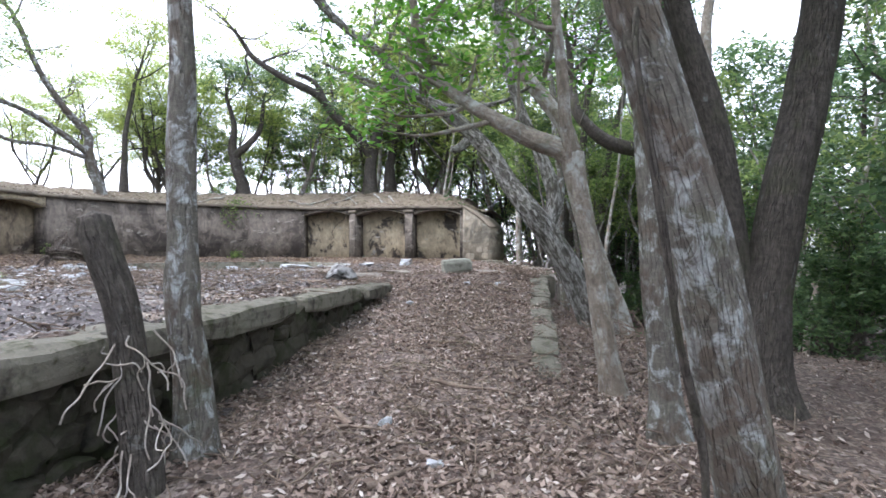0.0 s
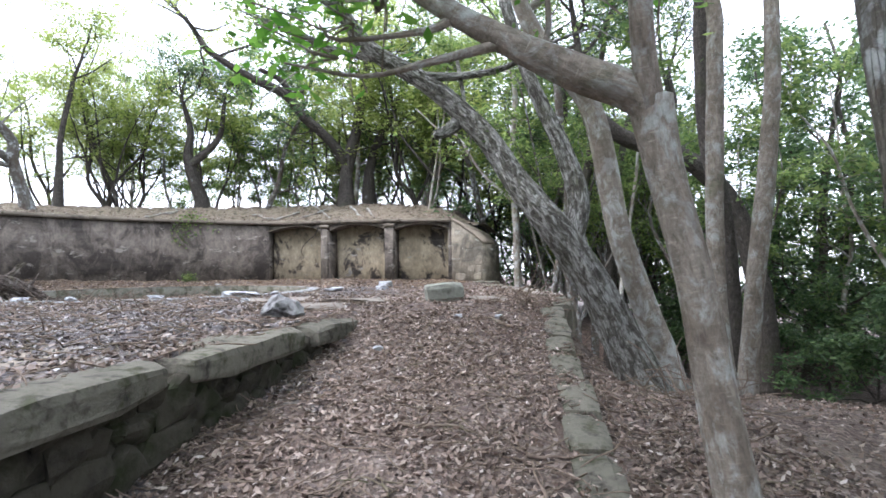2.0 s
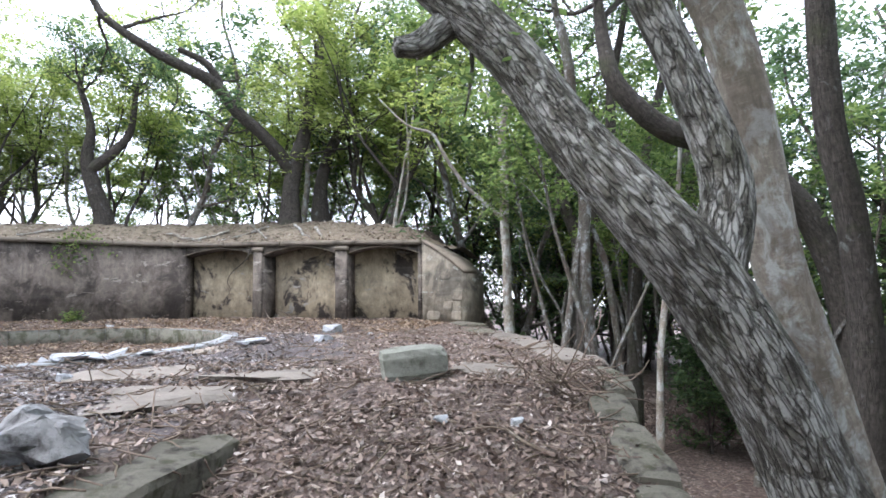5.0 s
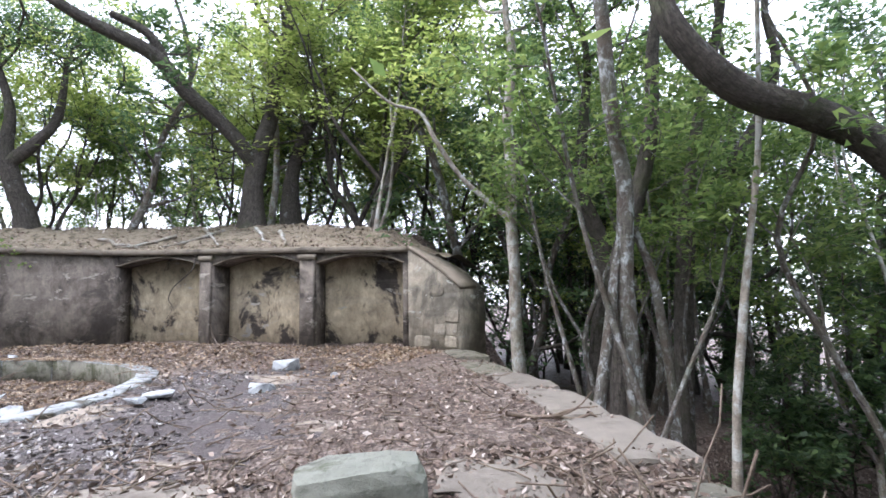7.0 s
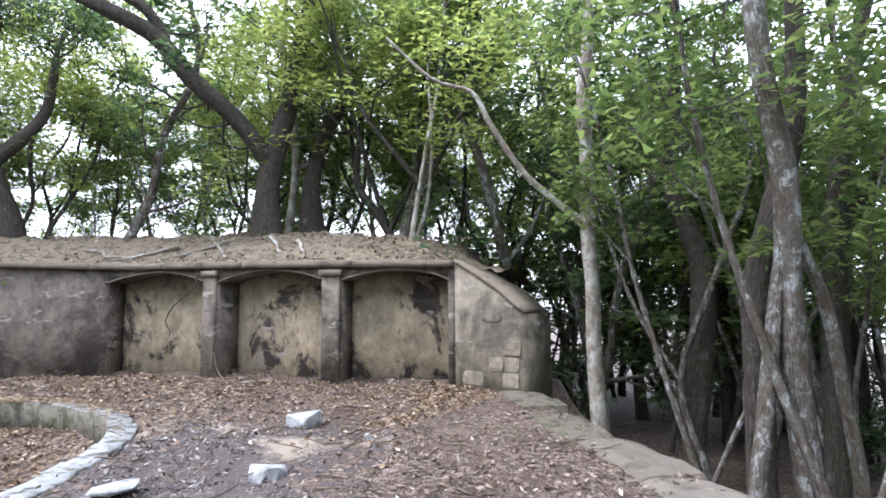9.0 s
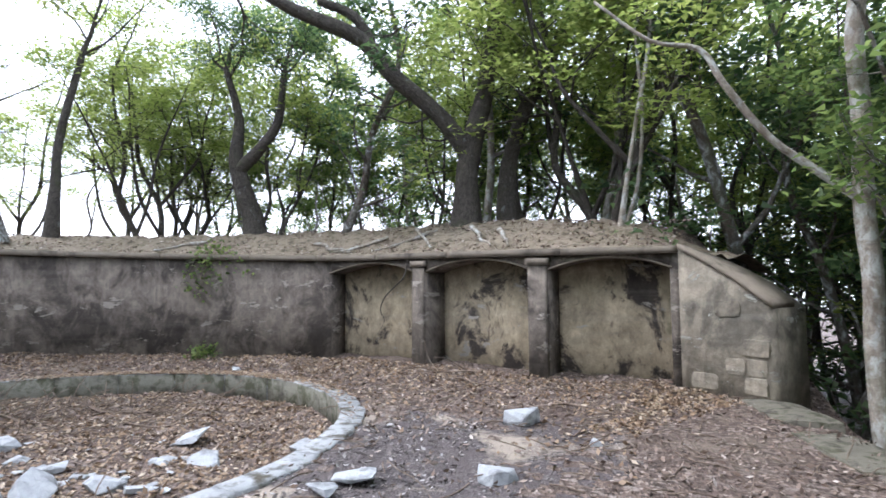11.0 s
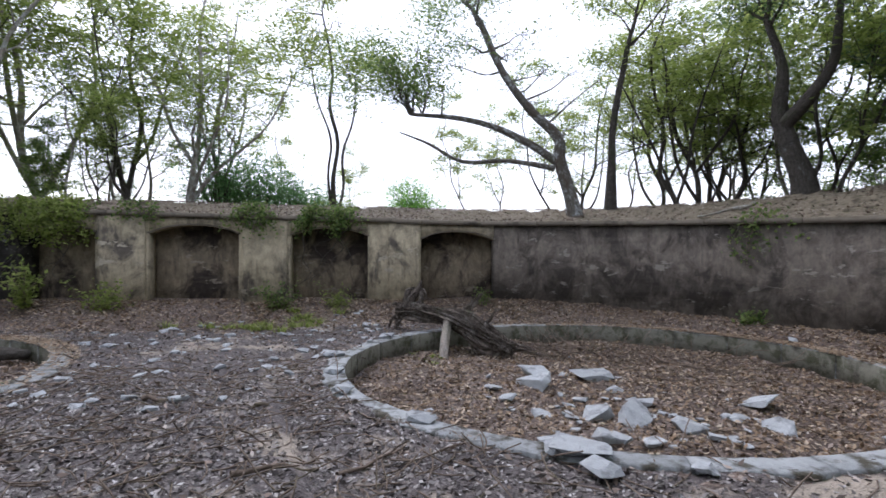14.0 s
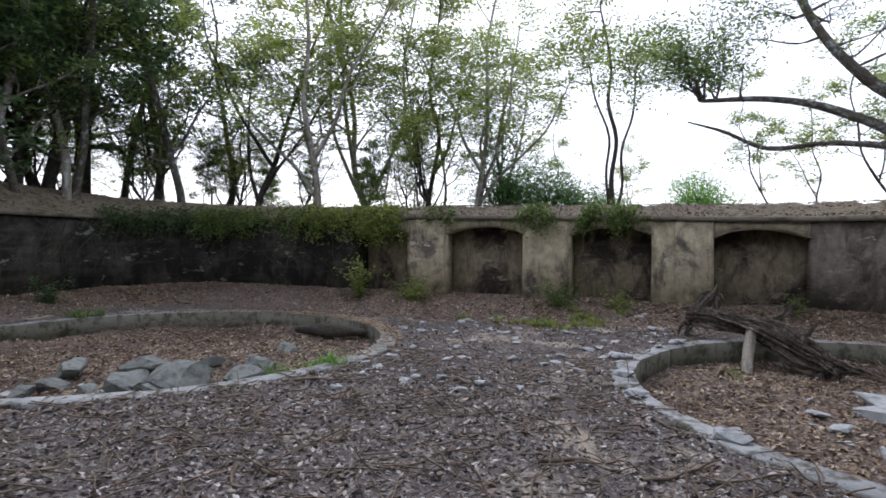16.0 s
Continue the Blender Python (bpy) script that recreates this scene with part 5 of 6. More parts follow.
# ---- woods round the place ----
def wood_tree(kind, seed):
    """One grown tree at the origin, to be copied: kind gives (height, radius, bark, leaf, crown share, leaf clump)."""
    rng = np.random.default_rng(seed)
    h, r, bark, leaf, start, count, length, per, spread, size, label = kind
    th = empty("forest_tree", 0, 0, -300, label, "tree", "woods round the fort")
    P = [(0, 0, -0.6, r * 1.5), (rng.normal(0, 0.03), rng.normal(0, 0.03), 0.25, r * 1.05)]
    x = y = 0.0
    lx, ly = rng.normal(0, 0.10, 2)
    for q in range(1, 7):
        x += rng.normal(lx, 0.17) * h / 6
        y += rng.normal(ly, 0.17) * h / 6
        P.append((x, y, h * q / 6, r * (1 - 0.13 * q)))
    P = np.array(P)
    wide = leaf is M_LEAF_LIGHT and r > 0.08
    br, tips = branches(P, rng, start, count, length, 2, 0.1 if wide else 0.35)
    stems = [limb(P, rng, 7)]
    if wide:        # stems that part low and spread, with level sprays
        for w in range(3):
            a = w * 2.1 + rng.uniform(0, 0.8)
            side = grow(P[1 + w // 2, :3], (math.cos(a) * 0.55, math.sin(a) * 0.55, 1), h * rng.uniform(0.6, 0.85), r * 0.7, rng, 0.3, 0.35, 6)
            stems.append(limb(side, rng, 5))
            br2, tp2 = branches(side, rng, 0.3, 6, length * 0.8, 2, 0.05)
            br, tips = br + br2, tips + tp2
    if r < 0.09:
        a = rng.uniform(0, 6.28)
        side = grow(P[2, :3], (math.cos(a) * 0.5, math.sin(a) * 0.5, 1), h * 0.6, r * 0.7, rng, 0.35, 0.4, 6)
        stems.append(limb(side, rng, 5))
        br2, tp2 = branches(side, rng, 0.4, 4, length * 0.8)
        br, tips = br + br2, tips + tp2
    V, F = joined(stems + [tube(b, 4, 1, 0.0, rng) for b in br])
    part("trunk", mesh_np("trunk", V, F, bark, True), th)
    V, F = leaf_specks(clumps(tips, per, spread * 0.62, rng, 0.26 if wide else 0.4), size, rng, 0.8 if wide else 0.65)
    part("crown", mesh_np("crown", V, F, leaf), th)
    return th


KINDS = {
    "thin": (7.5, 0.06, M_BARK_PALE, M_LEAF_MID, 0.30, 8, 1.4, 18, 0.34, 0.13, "thin straggling forest tree with sparse leaves"),
    "thin2": (6.5, 0.05, M_BARK_DARK, M_LEAF_LIGHT, 0.30, 8, 1.4, 18, 0.34, 0.13, "thin dark-stemmed tree with light leaves"),
    "dark": (9.0, 0.13, M_BARK_DARK, M_LEAF_DARK, 0.20, 11, 2.3, 21, 0.36, 0.15, "dense dark evergreen forest tree"),
    "dark2": (8.0, 0.10, M_BARK_LICHEN, M_LEAF_DARK, 0.20, 11, 2.0, 21, 0.36, 0.15, "evergreen forest tree with mottled bark"),
    "mid": (8.5, 0.10, M_BARK_PALE, M_LEAF_MID, 0.28, 10, 2.1, 21, 0.34, 0.14, "broadleaved forest tree with grey bark"),
    "light": (7.6, 0.09, M_BARK_DARK, M_LEAF_LIGHT, 0.32, 7, 2.4, 24, 0.42, 0.135, "open tree with layered yellow-green leaves"),
    "light2": (8.4, 0.10, M_BARK_PALE, M_LEAF_LIGHT, 0.30, 8, 2.7, 24, 0.42, 0.135, "wide tree with layered yellow-green leaves"),
    "pole": (9.0, 0.06, M_BARK_LICHEN, M_LEAF_MID, 0.55, 6, 1.5, 18, 0.34, 0.13, "thin whitish bare-stemmed tree on the slope"),
    "bush": (2.4, 0.03, M_BARK_DARK, M_LEAF_DARK, 0.10, 9, 0.9, 16, 0.24, 0.12, "low dark leafy understorey bush"),
    "scrub": (3.6, 0.03, M_BARK_PALE, M_LEAF_MID, 0.12, 10, 1.0, 16, 0.28, 0.12, "tangled leafy undergrowth of thin stems"),
}
PROTO = {k: [wood_tree(v, 100 + 7 * i + s) for s in range(2)] for i, (k, v) in enumerate(KINDS.items())}
used = []


def plant(kind, x, y, s=1.0, z=None, near=0.8):
    if any((x - a) ** 2 + (y - b) ** 2 < near**2 for a, b in used):
        return
    if kind in ("dark", "dark2", "mid") and 10.5 < y < 20.5 and x < 10.0:
        return      # the slope in front of the platform stays open between its own trees
    used.append((x, y))
    zz = gz(x, y) if z is None else z
    src = PROTO[kind][len(used) % 2]
    t = copy_thing(src, pose(x, y, zz - 0.05, 0, 0, random.uniform(0, 360)))
    t.scale = (s, s, s * random.uniform(0.9, 1.12))


random.seed(12)
for q in range(50):      # behind the northern wall
    k = random.uniform(1.2, 7.2)
    (x, y, b, l, t), nm = wall_at(k)
    d = random.uniform(1.5, 11)
    if x < -8 and random.random() < 0.4:
        continue
    plant(random.choice(["thin", "thin", "thin2", "light", "mid", "thin2", "dark2"]) if x > -8 else random.choice(["thin", "thin2", "light"]), x + nm[0] * d, y + nm[1] * d, random.uniform(0.8, 1.15))
for q in range(66):      # the eastern slope
    y = random.uniform(-3, 34)
    x = float(kerb_x(np.array(min(y, 19.0)))) + 3.2 + abs(random.gauss(0, 5.5))
    if 12.5 < y < 22 and x < 6.5:
        continue
    plant(random.choice(["dark", "dark2", "dark", "mid", "thin", "dark2"]), x, y, random.uniform(0.75, 1.2), near=0.9)
for q in range(22):      # the slope north-east, past the wing wall
    plant(random.choice(["thin", "dark2", "mid", "thin2", "light"]), random.uniform(1.0, 9), random.uniform(21.5, 34), random.uniform(1.0, 1.35))
for q in range(16):      # thin whitish stems below the wing wall
    plant("pole", random.uniform(3.4, 8.0), random.uniform(15.5, 23), random.uniform(0.85, 1.1), near=0.6)
for q in range(40):      # behind the south-western wall
    k = random.uniform(13.6, 19.9)
    (x, y, b, l, t), nm = wall_at(k)
    d = random.uniform(1.8, 9)
    plant(random.choice(["light", "light2", "light", "light2", "thin2"]) if k < 16 else random.choice(["mid", "dark2", "light", "dark"]), x + nm[0] * d, y + nm[1] * d, random.uniform(0.85, 1.1) if k < 15 else random.uniform(1.2, 1.6), near=1.3)
for x, y, s in ((-24.5, 13.2, 0.75), (-25.5, 16.9, 0.55), (-17.5, 19.0, 0.6), (-19.5, 21.5, 0.7), (-16.2, 21.6, 0.8)):
    plant("thin2", x, y, s)
for q in range(30):      # close over the shaded southern corner
    k = random.uniform(17.2, 20.0)
    (x, y, b, l, t), nm = wall_at(k)
    d = random.uniform(1.2, 4)
    plant(random.choice(["dark", "mid", "dark2"]), x + nm[0] * d, y + nm[1] * d, random.uniform(1.1, 1.4), near=0.7)
for q in range(52):      # low growth behind the south-western wall
    k = random.uniform(14.6, 19.5)
    (x, y, b, l, t), nm = wall_at(k)
    d = random.uniform(2.6, 9)
    plant(random.choice(["light", "scrub", "scrub", "mid"]), x + nm[0] * d, y + nm[1] * d, random.uniform(0.45, 0.75), near=0.5)
for q in range(9):      # unseen trees added behind the first steps to close off the light
    plant(random.choice(["dark", "mid", "light2"]), random.uniform(-9, 6), random.uniform(-11, -3.2), random.uniform(0.9, 1.1), near=1.6)
for q in range(26):
    y = random.uniform(2, 30)
    plant("bush", float(kerb_x(np.array(min(y, 19.0)))) + 4.5 + abs(random.gauss(0, 4)), y, random.uniform(0.7, 1.2), near=0.6)
for q in range(36):      # undergrowth that closes the woods behind the northern wall
    k = random.uniform(1.0, 5.6)
    (x, y, b, l, t), nm = wall_at(k)
    d = random.uniform(3.5, 13)
    plant(random.choice(["scrub", "scrub", "scrub", "thin", "thin2"]), x + nm[0] * d, y + nm[1] * d, random.uniform(0.75, 1.15), near=0.5)
for q in range(16):      # the dark hollow below the wing wall
    plant(random.choice(["bush", "scrub", "dark2", "pole"]), random.uniform(3.4, 11), random.uniform(20, 31), random.uniform(0.8, 1.2), near=0.6)
for q in range(22):      # the slope beside the ramp
    plant(random.choice(["bush", "bush", "dark", "dark2"]), random.uniform(7.0, 17), random.uniform(6, 26), random.uniform(0.8, 1.2), near=0.7)
for q in range(16):      # dark evergreens that shut in the view past the wing wall
    plant(random.choice(["dark", "dark", "dark2"]), random.uniform(3.2, 11), random.uniform(22, 29), random.uniform(0.9, 1.2), near=0.7)
for q in range(26):      # the slope beyond, seen past the leaning trees
    plant(random.choice(["dark", "dark2", "dark"]), random.uniform(10.2, 17), random.uniform(9, 23), random.uniform(1.0, 1.3), near=0.9)
for q in range(22):      # deep shade east of the ramp
    plant(random.choice(["dark", "dark2", "dark"]), random.uniform(6.5, 15), random.uniform(3, 15), random.uniform(0.9, 1.25), near=0.9)
for q in range(5):      # open trees behind the north-western wall
    k = random.uniform(5.2, 7.3)
    (x, y, b, l, t), nm = wall_at(k)
    d = random.uniform(5, 13)
    plant(random.choice(["light", "thin2"]), x + nm[0] * d, y + nm[1] * d, random.uniform(0.75, 1.05))
for group in PROTO.values():
    for src in group:
        for o in (*src.children_recursive, src):
            bpy.data.objects.remove(o)


# ---- fallen leaves and twigs ----
def scatter():
    rng = np.random.default_rng(41)
    X = np.concatenate([rng.uniform(-2.6, 3.2, 62000), rng.uniform(-13, 2.4, 52000), rng.uniform(1.5, 9, 12000)])
    Y = np.concatenate([2.2 + 11 * rng.uniform(0, 1, 62000) ** 1.3, rng.uniform(3, 21, 52000), rng.uniform(1.5, 12, 12000)])
    thin = (wave(X, Y, 0.8, 1.3) + 0.7 * wave(X, Y, 2.1, 0.4) + rng.normal(0, 0.6, len(X))) > -0.75
    thin &= ~(gritty(X, Y) & (rng.uniform(0, 1, len(X)) < 0.58))
    X, Y = X[thin], Y[thin]
    Z = ground_z(X, Y) + rng.uniform(0.003, 0.035, len(X))
    C = np.stack([X, Y, Z], 1)
    ks, ds = rng.uniform(1.0, KNOT[-1], 16000), rng.uniform(0.02, 2.4, 16000)
    q = np.array([np.interp(ks, KNOT, CURVE[:, i]) for i in range(5)])
    nn = np.array([np.interp(ks, KNOT, KN[:, i]) for i in (0, 1)])
    zb = q[3] + 0.13 + (q[4] - q[3] - 0.05) * smooth(-0.15, 2.2, ds)
    C = np.vstack([C, np.stack([q[0] + nn[0] * ds, q[1] + nn[1] * ds, zb], 1)])
    V, F = leaves(C, 0.062, rng, 0.5, 0.44, 0.0, (0.3, 1.5))
    ob = new("fallen_leaves", mesh_np("fallen_leaves", V, F, M_DRYLEAF))
    tagged(ob, "scattered dry brown fallen leaves", "leaves", kind="stuff")
    X, Y = [], []
    for cx, cy, r in RINGS:
        a, q = rng.uniform(0, 6.283, 15000), (r - 0.35) * np.sqrt(rng.uniform(0, 1, 15000))
        X.append(cx + q * np.cos(a))
        Y.append(cy + q * np.sin(a))
    ks, ds = rng.uniform(0.2, 19.5, 34000), -np.abs(rng.normal(0, 1.3, 34000)) - 0.03
    X.append(np.interp(ks, KNOT, CURVE[:, 0]) + np.interp(ks, KNOT, KN[:, 0]) * ds)
    Y.append(np.interp(ks, KNOT, CURVE[:, 1]) + np.interp(ks, KNOT, KN[:, 1]) * ds)
    X, Y = np.concatenate(X), np.concatenate(Y)
    V, F = leaves(np.stack([X, Y, ground_z(X, Y) + rng.uniform(0.003, 0.03, len(X))], 1), 0.068, rng, 0.6, 0.5, 0.0, (0.35, 1.45))
    tagged(new("fallen_leaves", mesh_np("fallen_leaves", V, F, M_DRYLEAF_WARM)), "deep drift of warm brown fallen leaves", "leaves", kind="stuff")
    C = []
    for (cx, cy, r), face in zip(RINGS, (1.9, 2.6)):     # blown onto the kerbs, most where the wall shelters them
        a = rng.normal(face, 0.55, 4200)
        q = r + rng.uniform(-0.3, 0.08, 4200)
        C.append(np.stack([cx + q * np.cos(a), cy + q * np.sin(a), rng.uniform(0.032, 0.05, 4200)], 1))
    V, F = leaves(np.vstack(C), 0.066, rng, 0.8, 0.5, 0.0, (0.35, 1.45))
    tagged(new("fallen_leaves", mesh_np("fallen_leaves", V, F, M_DRYLEAF_WARM)), "dry brown leaves blown onto the round kerbs", "leaves", kind="stuff")
    X = np.concatenate([rng.uniform(-13, -1.5, 56000), rng.uniform(-7.5, -1.2, 34000)])
    Y = np.concatenate([rng.uniform(2, 18, 56000), rng.uniform(6.5, 14, 34000)])
    keep = gritty(X, Y)
    X, Y = X[keep], Y[keep]
    V, F = leaves(np.stack([X, Y, ground_z(X, Y) + rng.uniform(0.002, 0.016, len(X))], 1), 0.045, rng, 0.6, 0.5, 0.0, (0.35, 1.7))
    tagged(new("leaf_crumbs", mesh_np("leaf_crumbs", V, F, M_CHIP)), "grey crumbled leaf and stone chips on trodden ground", "chips", kind="stuff")
    pieces = []
    for q in range(4200):
        x, y = (rng.uniform(-2, 3), rng.uniform(2.5, 13)) if q < 1100 else (rng.uniform(-8.5, -1.2), rng.uniform(6.5, 13.5)) if q < 2500 else (rng.uniform(-13, 2), rng.uniform(3, 21))
        z = gz(x, y) + 0.012
        a, L = rng.uniform(0, 6.28), rng.uniform(0.12, 0.5)
        P = grow((x, y, z), (math.cos(a), math.sin(a), 0), L, rng.uniform(0.002, 0.007), rng, 0.35, 0.0, 4)
        P[:, 2] = np.maximum(ground_z(P[:, 0], P[:, 1]) + 0.012, P[:, 2])
        pieces.append(tube(P, 4, 1, 0.0, rng))
    V, F = joined(pieces)
    tagged(new("fallen_twigs", mesh_np("fallen_twigs", V, F, M_TWIG, True)), "thin dry twigs strewn over the leaves", "twigs", kind="stuff")


scatter()


# ---- dead wood, sticks ----
def dead_log():
    """The uprooted dead tree that lies over the kerb into the gun bed."""
    rng = np.random.default_rng(51)
    o = np.array([-10.2, 15.2, 0.0])
    th = empty("dead_log", *o, label="grey weathered dead tree lying with splintered root end on the kerb", category="log")
    P = np.array([(-10.43, 14.30, 0.36, 0.12), (-10.29, 14.52, 0.37, 0.155), (-10.14, 14.74, 0.37, 0.14), (-9.97, 14.99, 0.33, 0.125), (-9.83, 15.18, 0.26, 0.145), (-9.67, 15.39, 0.16, 0.17), (-9.52, 15.57, 0.04, 0.18), (-9.35, 15.77, -0.10, 0.175), (-9.2, 15.94, -0.2, 0.14), (-9.1, 16.12, -0.3, 0.05)]) - np.array([*o, 0])
    trunk = part("trunk", mesh_np("trunk", *tube(P, 80, 10, 0.19, rng, 0.30), M_DEADWOOD, True), th)
    # torn roots of the flared end, splinters and the roots of the lower end
    for pts in ([(-10.32, 14.46, 0.4, 0.125), (-10.28, 14.52, 0.6, 0.10), (-10.2, 14.64, 0.79, 0.055), (-10.16, 14.7, 0.97, 0.015)], [(-10.33, 14.45, 0.42, 0.09), (-10.31, 14.48, 0.65, 0.065), (-10.3, 14.49, 0.78, 0.045), (-10.24, 14.59, 0.84, 0.02)], [(-10.26, 14.55, 0.41, 0.09), (-10.18, 14.69, 0.57, 0.06), (-10.16, 14.72, 0.81, 0.035), (-10.1, 14.81, 0.64, 0.012)], [(-10.35, 14.42, 0.34, 0.09), (-10.42, 14.33, 0.19, 0.06), (-10.44, 14.28, 0.03, 0.03)], [(-10.35, 14.41, 0.39, 0.07), (-10.40, 14.30, 0.51, 0.04), (-10.39, 14.18, 0.53, 0.012)], [(-10.36, 14.40, 0.3, 0.06), (-10.5, 14.25, 0.25, 0.04), (-10.62, 14.2, 0.05, 0.02)], [(-9.22, 15.91, -0.21, 0.05), (-9.12, 15.98, -0.32, 0.034), (-9.1, 15.9, -0.4, 0.017)], [(-9.12, 16.01, -0.21, 0.05), (-9.05, 16.25, -0.27, 0.034), (-8.9, 16.54, -0.34, 0.015)], [(-9.19, 15.94, -0.12, 0.05), (-9.0, 16.16, -0.16, 0.034), (-8.85, 16.42, -0.26, 0.017)], [(-9.47, 15.63, 0.22, 0.04), (-9.32, 15.8, 0.13, 0.03), (-9.2, 15.9, 0.0, 0.012)], [(-9.62, 15.42, -0.05, 0.035), (-9.5, 15.45, -0.22, 0.025), (-9.42, 15.5, -0.36, 0.012)]):
        S = np.array(pts)
        S[:, :3] -= o
        part("root", mesh_np("root", *tube(S, 20, 5, 0.12, rng, 0.16), M_DEADWOOD, True), trunk)
    for q in range(16):
        i = rng.integers(2, 6)
        a = rng.uniform(0.2, 2.6)
        S = [(*(P[i + w, :3] + P[i + w, 3] * 1.02 * np.array([math.cos(a) * 0.6, -math.cos(a) * 0.6, math.sin(a)]) + rng.normal(0, 0.008, 3)), 0.014 - 0.003 * w) for w in range(4)]
        part("splinter", mesh_np("splinter", *tube(np.array(S), 5, 3, 0.1, rng), M_DEADWOOD, True), trunk)
    for pts in ([(-9.86, 15.12, 0.28, 0.085), (-9.62, 14.98, 0.04, 0.085), (-9.35, 14.84, -0.2, 0.08), (-9.2, 14.76, -0.45, 0.07)], [(-9.77, 15.26, 0.31, 0.08), (-9.65, 15.42, 0.45, 0.062), (-9.55, 15.54, 0.59, 0.045), (-9.50, 15.58, 0.68, 0.03), (-9.44, 15.63, 0.76, 0.015)], [(-9.6, 15.48, 0.52, 0.04), (-9.55, 15.50, 0.66, 0.025), (-9.5, 15.52, 0.72, 0.012)], [(-9.52, 15.57, 0.16, 0.055), (-9.37, 15.74, 0.26, 0.035), (-9.27, 15.85, 0.5, 0.012)], [(-9.83, 15.18, 0.3, 0.055), (-9.8, 15.23, 0.43, 0.035), (-9.77, 15.26, 0.54, 0.014)]):
        Q = np.array(pts)
        Q[:, :3] -= o
        part("limb", mesh_np("limb", *tube(Q, 20, 5, 0.1, rng, 0.12), M_ROOT if pts[-1][2] < -0.4 else M_DEADWOOD, True), th)
    return th


dead_log()


def stick(x, y, turn, length, r, rng, label="crooked dry fallen stick lying on leaves", group="fallen sticks", forks=1, bend=0.3):
    th = empty("stick", x, y, gz(x, y), label, "stick", group)
    a = radians(turn)
    P = grow((-math.cos(a) * length / 2, -math.sin(a) * length / 2, r * 0.8), (math.cos(a), math.sin(a), 0), length, r, rng, bend, 0.0, 6)
    base = gz(x, y)
    P[:, 2] = ground_z(P[:, 0] + x, P[:, 1] + y) - base + P[:, 3] * 0.8 + rng.uniform(0, 0.03, len(P))
    P[:, 3] = np.maximum(P[:, 3], r * 0.4)
    stem = part("stem", mesh_np("stem", *tube(P, 7, 3, 0.08, rng), M_TWIG, True), th)
    for q in range(forks):
        i = rng.integers(1, 4)
        d = P[i + 1, :3] - P[i, :3]
        s = rng.choice([-1, 1])
        d = np.array([d[0] - s * d[1] * 0.8, d[1] + s * d[0] * 0.8, abs(d[2]) + 0.04])
        f = grow(P[i, :3], d, length * rng.uniform(0.3, 0.5), r * 0.6, rng, bend, 0.0, 4)
        f[:, 2] = np.maximum(f[:, 2], ground_z(f[:, 0] + x, f[:, 1] + y) - base + 0.01)
        part("fork", mesh_np("fork", *tube(f, 5, 3, 0.08, rng), M_TWIG, True), stem)
    return th


rng = np.random.default_rng(61)
for x, y, turn, L, r in ((0.35, 5.85, 4, 0.95, 0.03), (0.75, 6.2, 100, 0.75, 0.022), (-0.95, 4.9, 118, 0.75, 0.035), (-0.75, 4.5, -12, 0.55, 0.022), (-0.3, 3.6, 52, 0.6, 0.026), (0.15, 3.6, 30, 0.7, 0.014), (0.2, 7.3, 10, 0.8, 0.018), (1.0, 6.6, -30, 0.5, 0.016), (2.4, 6.3, 15, 1.2, 0.024), (2.9, 6.9, -20, 1.0, 0.018), (0.3, 9.3, 80, 0.6, 0.02), (0.1, 8.6, 70, 0.5, 0.012), (1.0, 10.6, 125, 0.8, 0.02), (-2.0, 9.1, -8, 0.9, 0.02), (-3.0, 10.6, 5, 0.8, 0.02), (-4.3, 11.5, 80, 0.6, 0.026), (-6.55, 10.6, 60, 0.4, 0.03), (-6.4, 9.2, 100, 1.1, 0.018), (-3.95, 9.5, 70, 0.55, 0.022), (-3.8, 9.2, 20, 0.4, 0.02), (-5.1, 8.8, 10, 0.6, 0.02), (-4.4, 12.2, 120, 0.7, 0.02), (-6.0, 11.7, 100, 0.5, 0.02), (-2.9, 20.2, 175, 1.5, 0.025), (-2.2, 19.9, 10, 0.9, 0.018), (-0.4, 18.6, 5, 1.0, 0.015), (2.0, 14.2, 14, 1.1, 0.026), (-9.0, 14.3, -30, 0.8, 0.03), (-8.4, 17.5, 5, 1.8, 0.03), (-7.2, 18.2, -10, 1.5, 0.025), (-6.0, 17.8, 12, 1.2, 0.02), (-8.0, 18.6, 25, 1.2, 0.02), (-9.3, 17.4, 60, 1.0, 0.02), (-7.6, 17.0, -35, 1.0, 0.018), (-6.6, 18.6, 40, 0.9, 0.018), (-11.2, 4.6, 80, 1.4, 0.03), (-11.6, 6.4, 100, 1.2, 0.02), (-10.9, 3.6, 60, 1.0, 0.02), (-12.0, 5.2, 95, 1.0, 0.02), (-14.3, 2.0, 20, 2.0, 0.03), (-11.5, 18.0, 20, 1.0, 0.02), (-12.2, 16.8, 70, 0.9, 0.018), (-4.2, 13.9, -20, 0.6, 0.015)):
    stick(x, y, turn, L, r, rng, forks=int(L > 0.6) + int(L > 1.0))

for q in range(90):
    if q < 40:
        x, y = rng.uniform(-1.2, 1.6), rng.uniform(3.0, 12.0)
    else:
        x, y = rng.uniform(-12, 1.8), rng.uniform(5, 20)
    stick(x, y, rng.uniform(0, 180), rng.uniform(0.25, 0.6), rng.uniform(0.006, 0.014), rng, "short thin dry twig among the leaves", "fallen twigs", forks=int(q % 3 == 0))


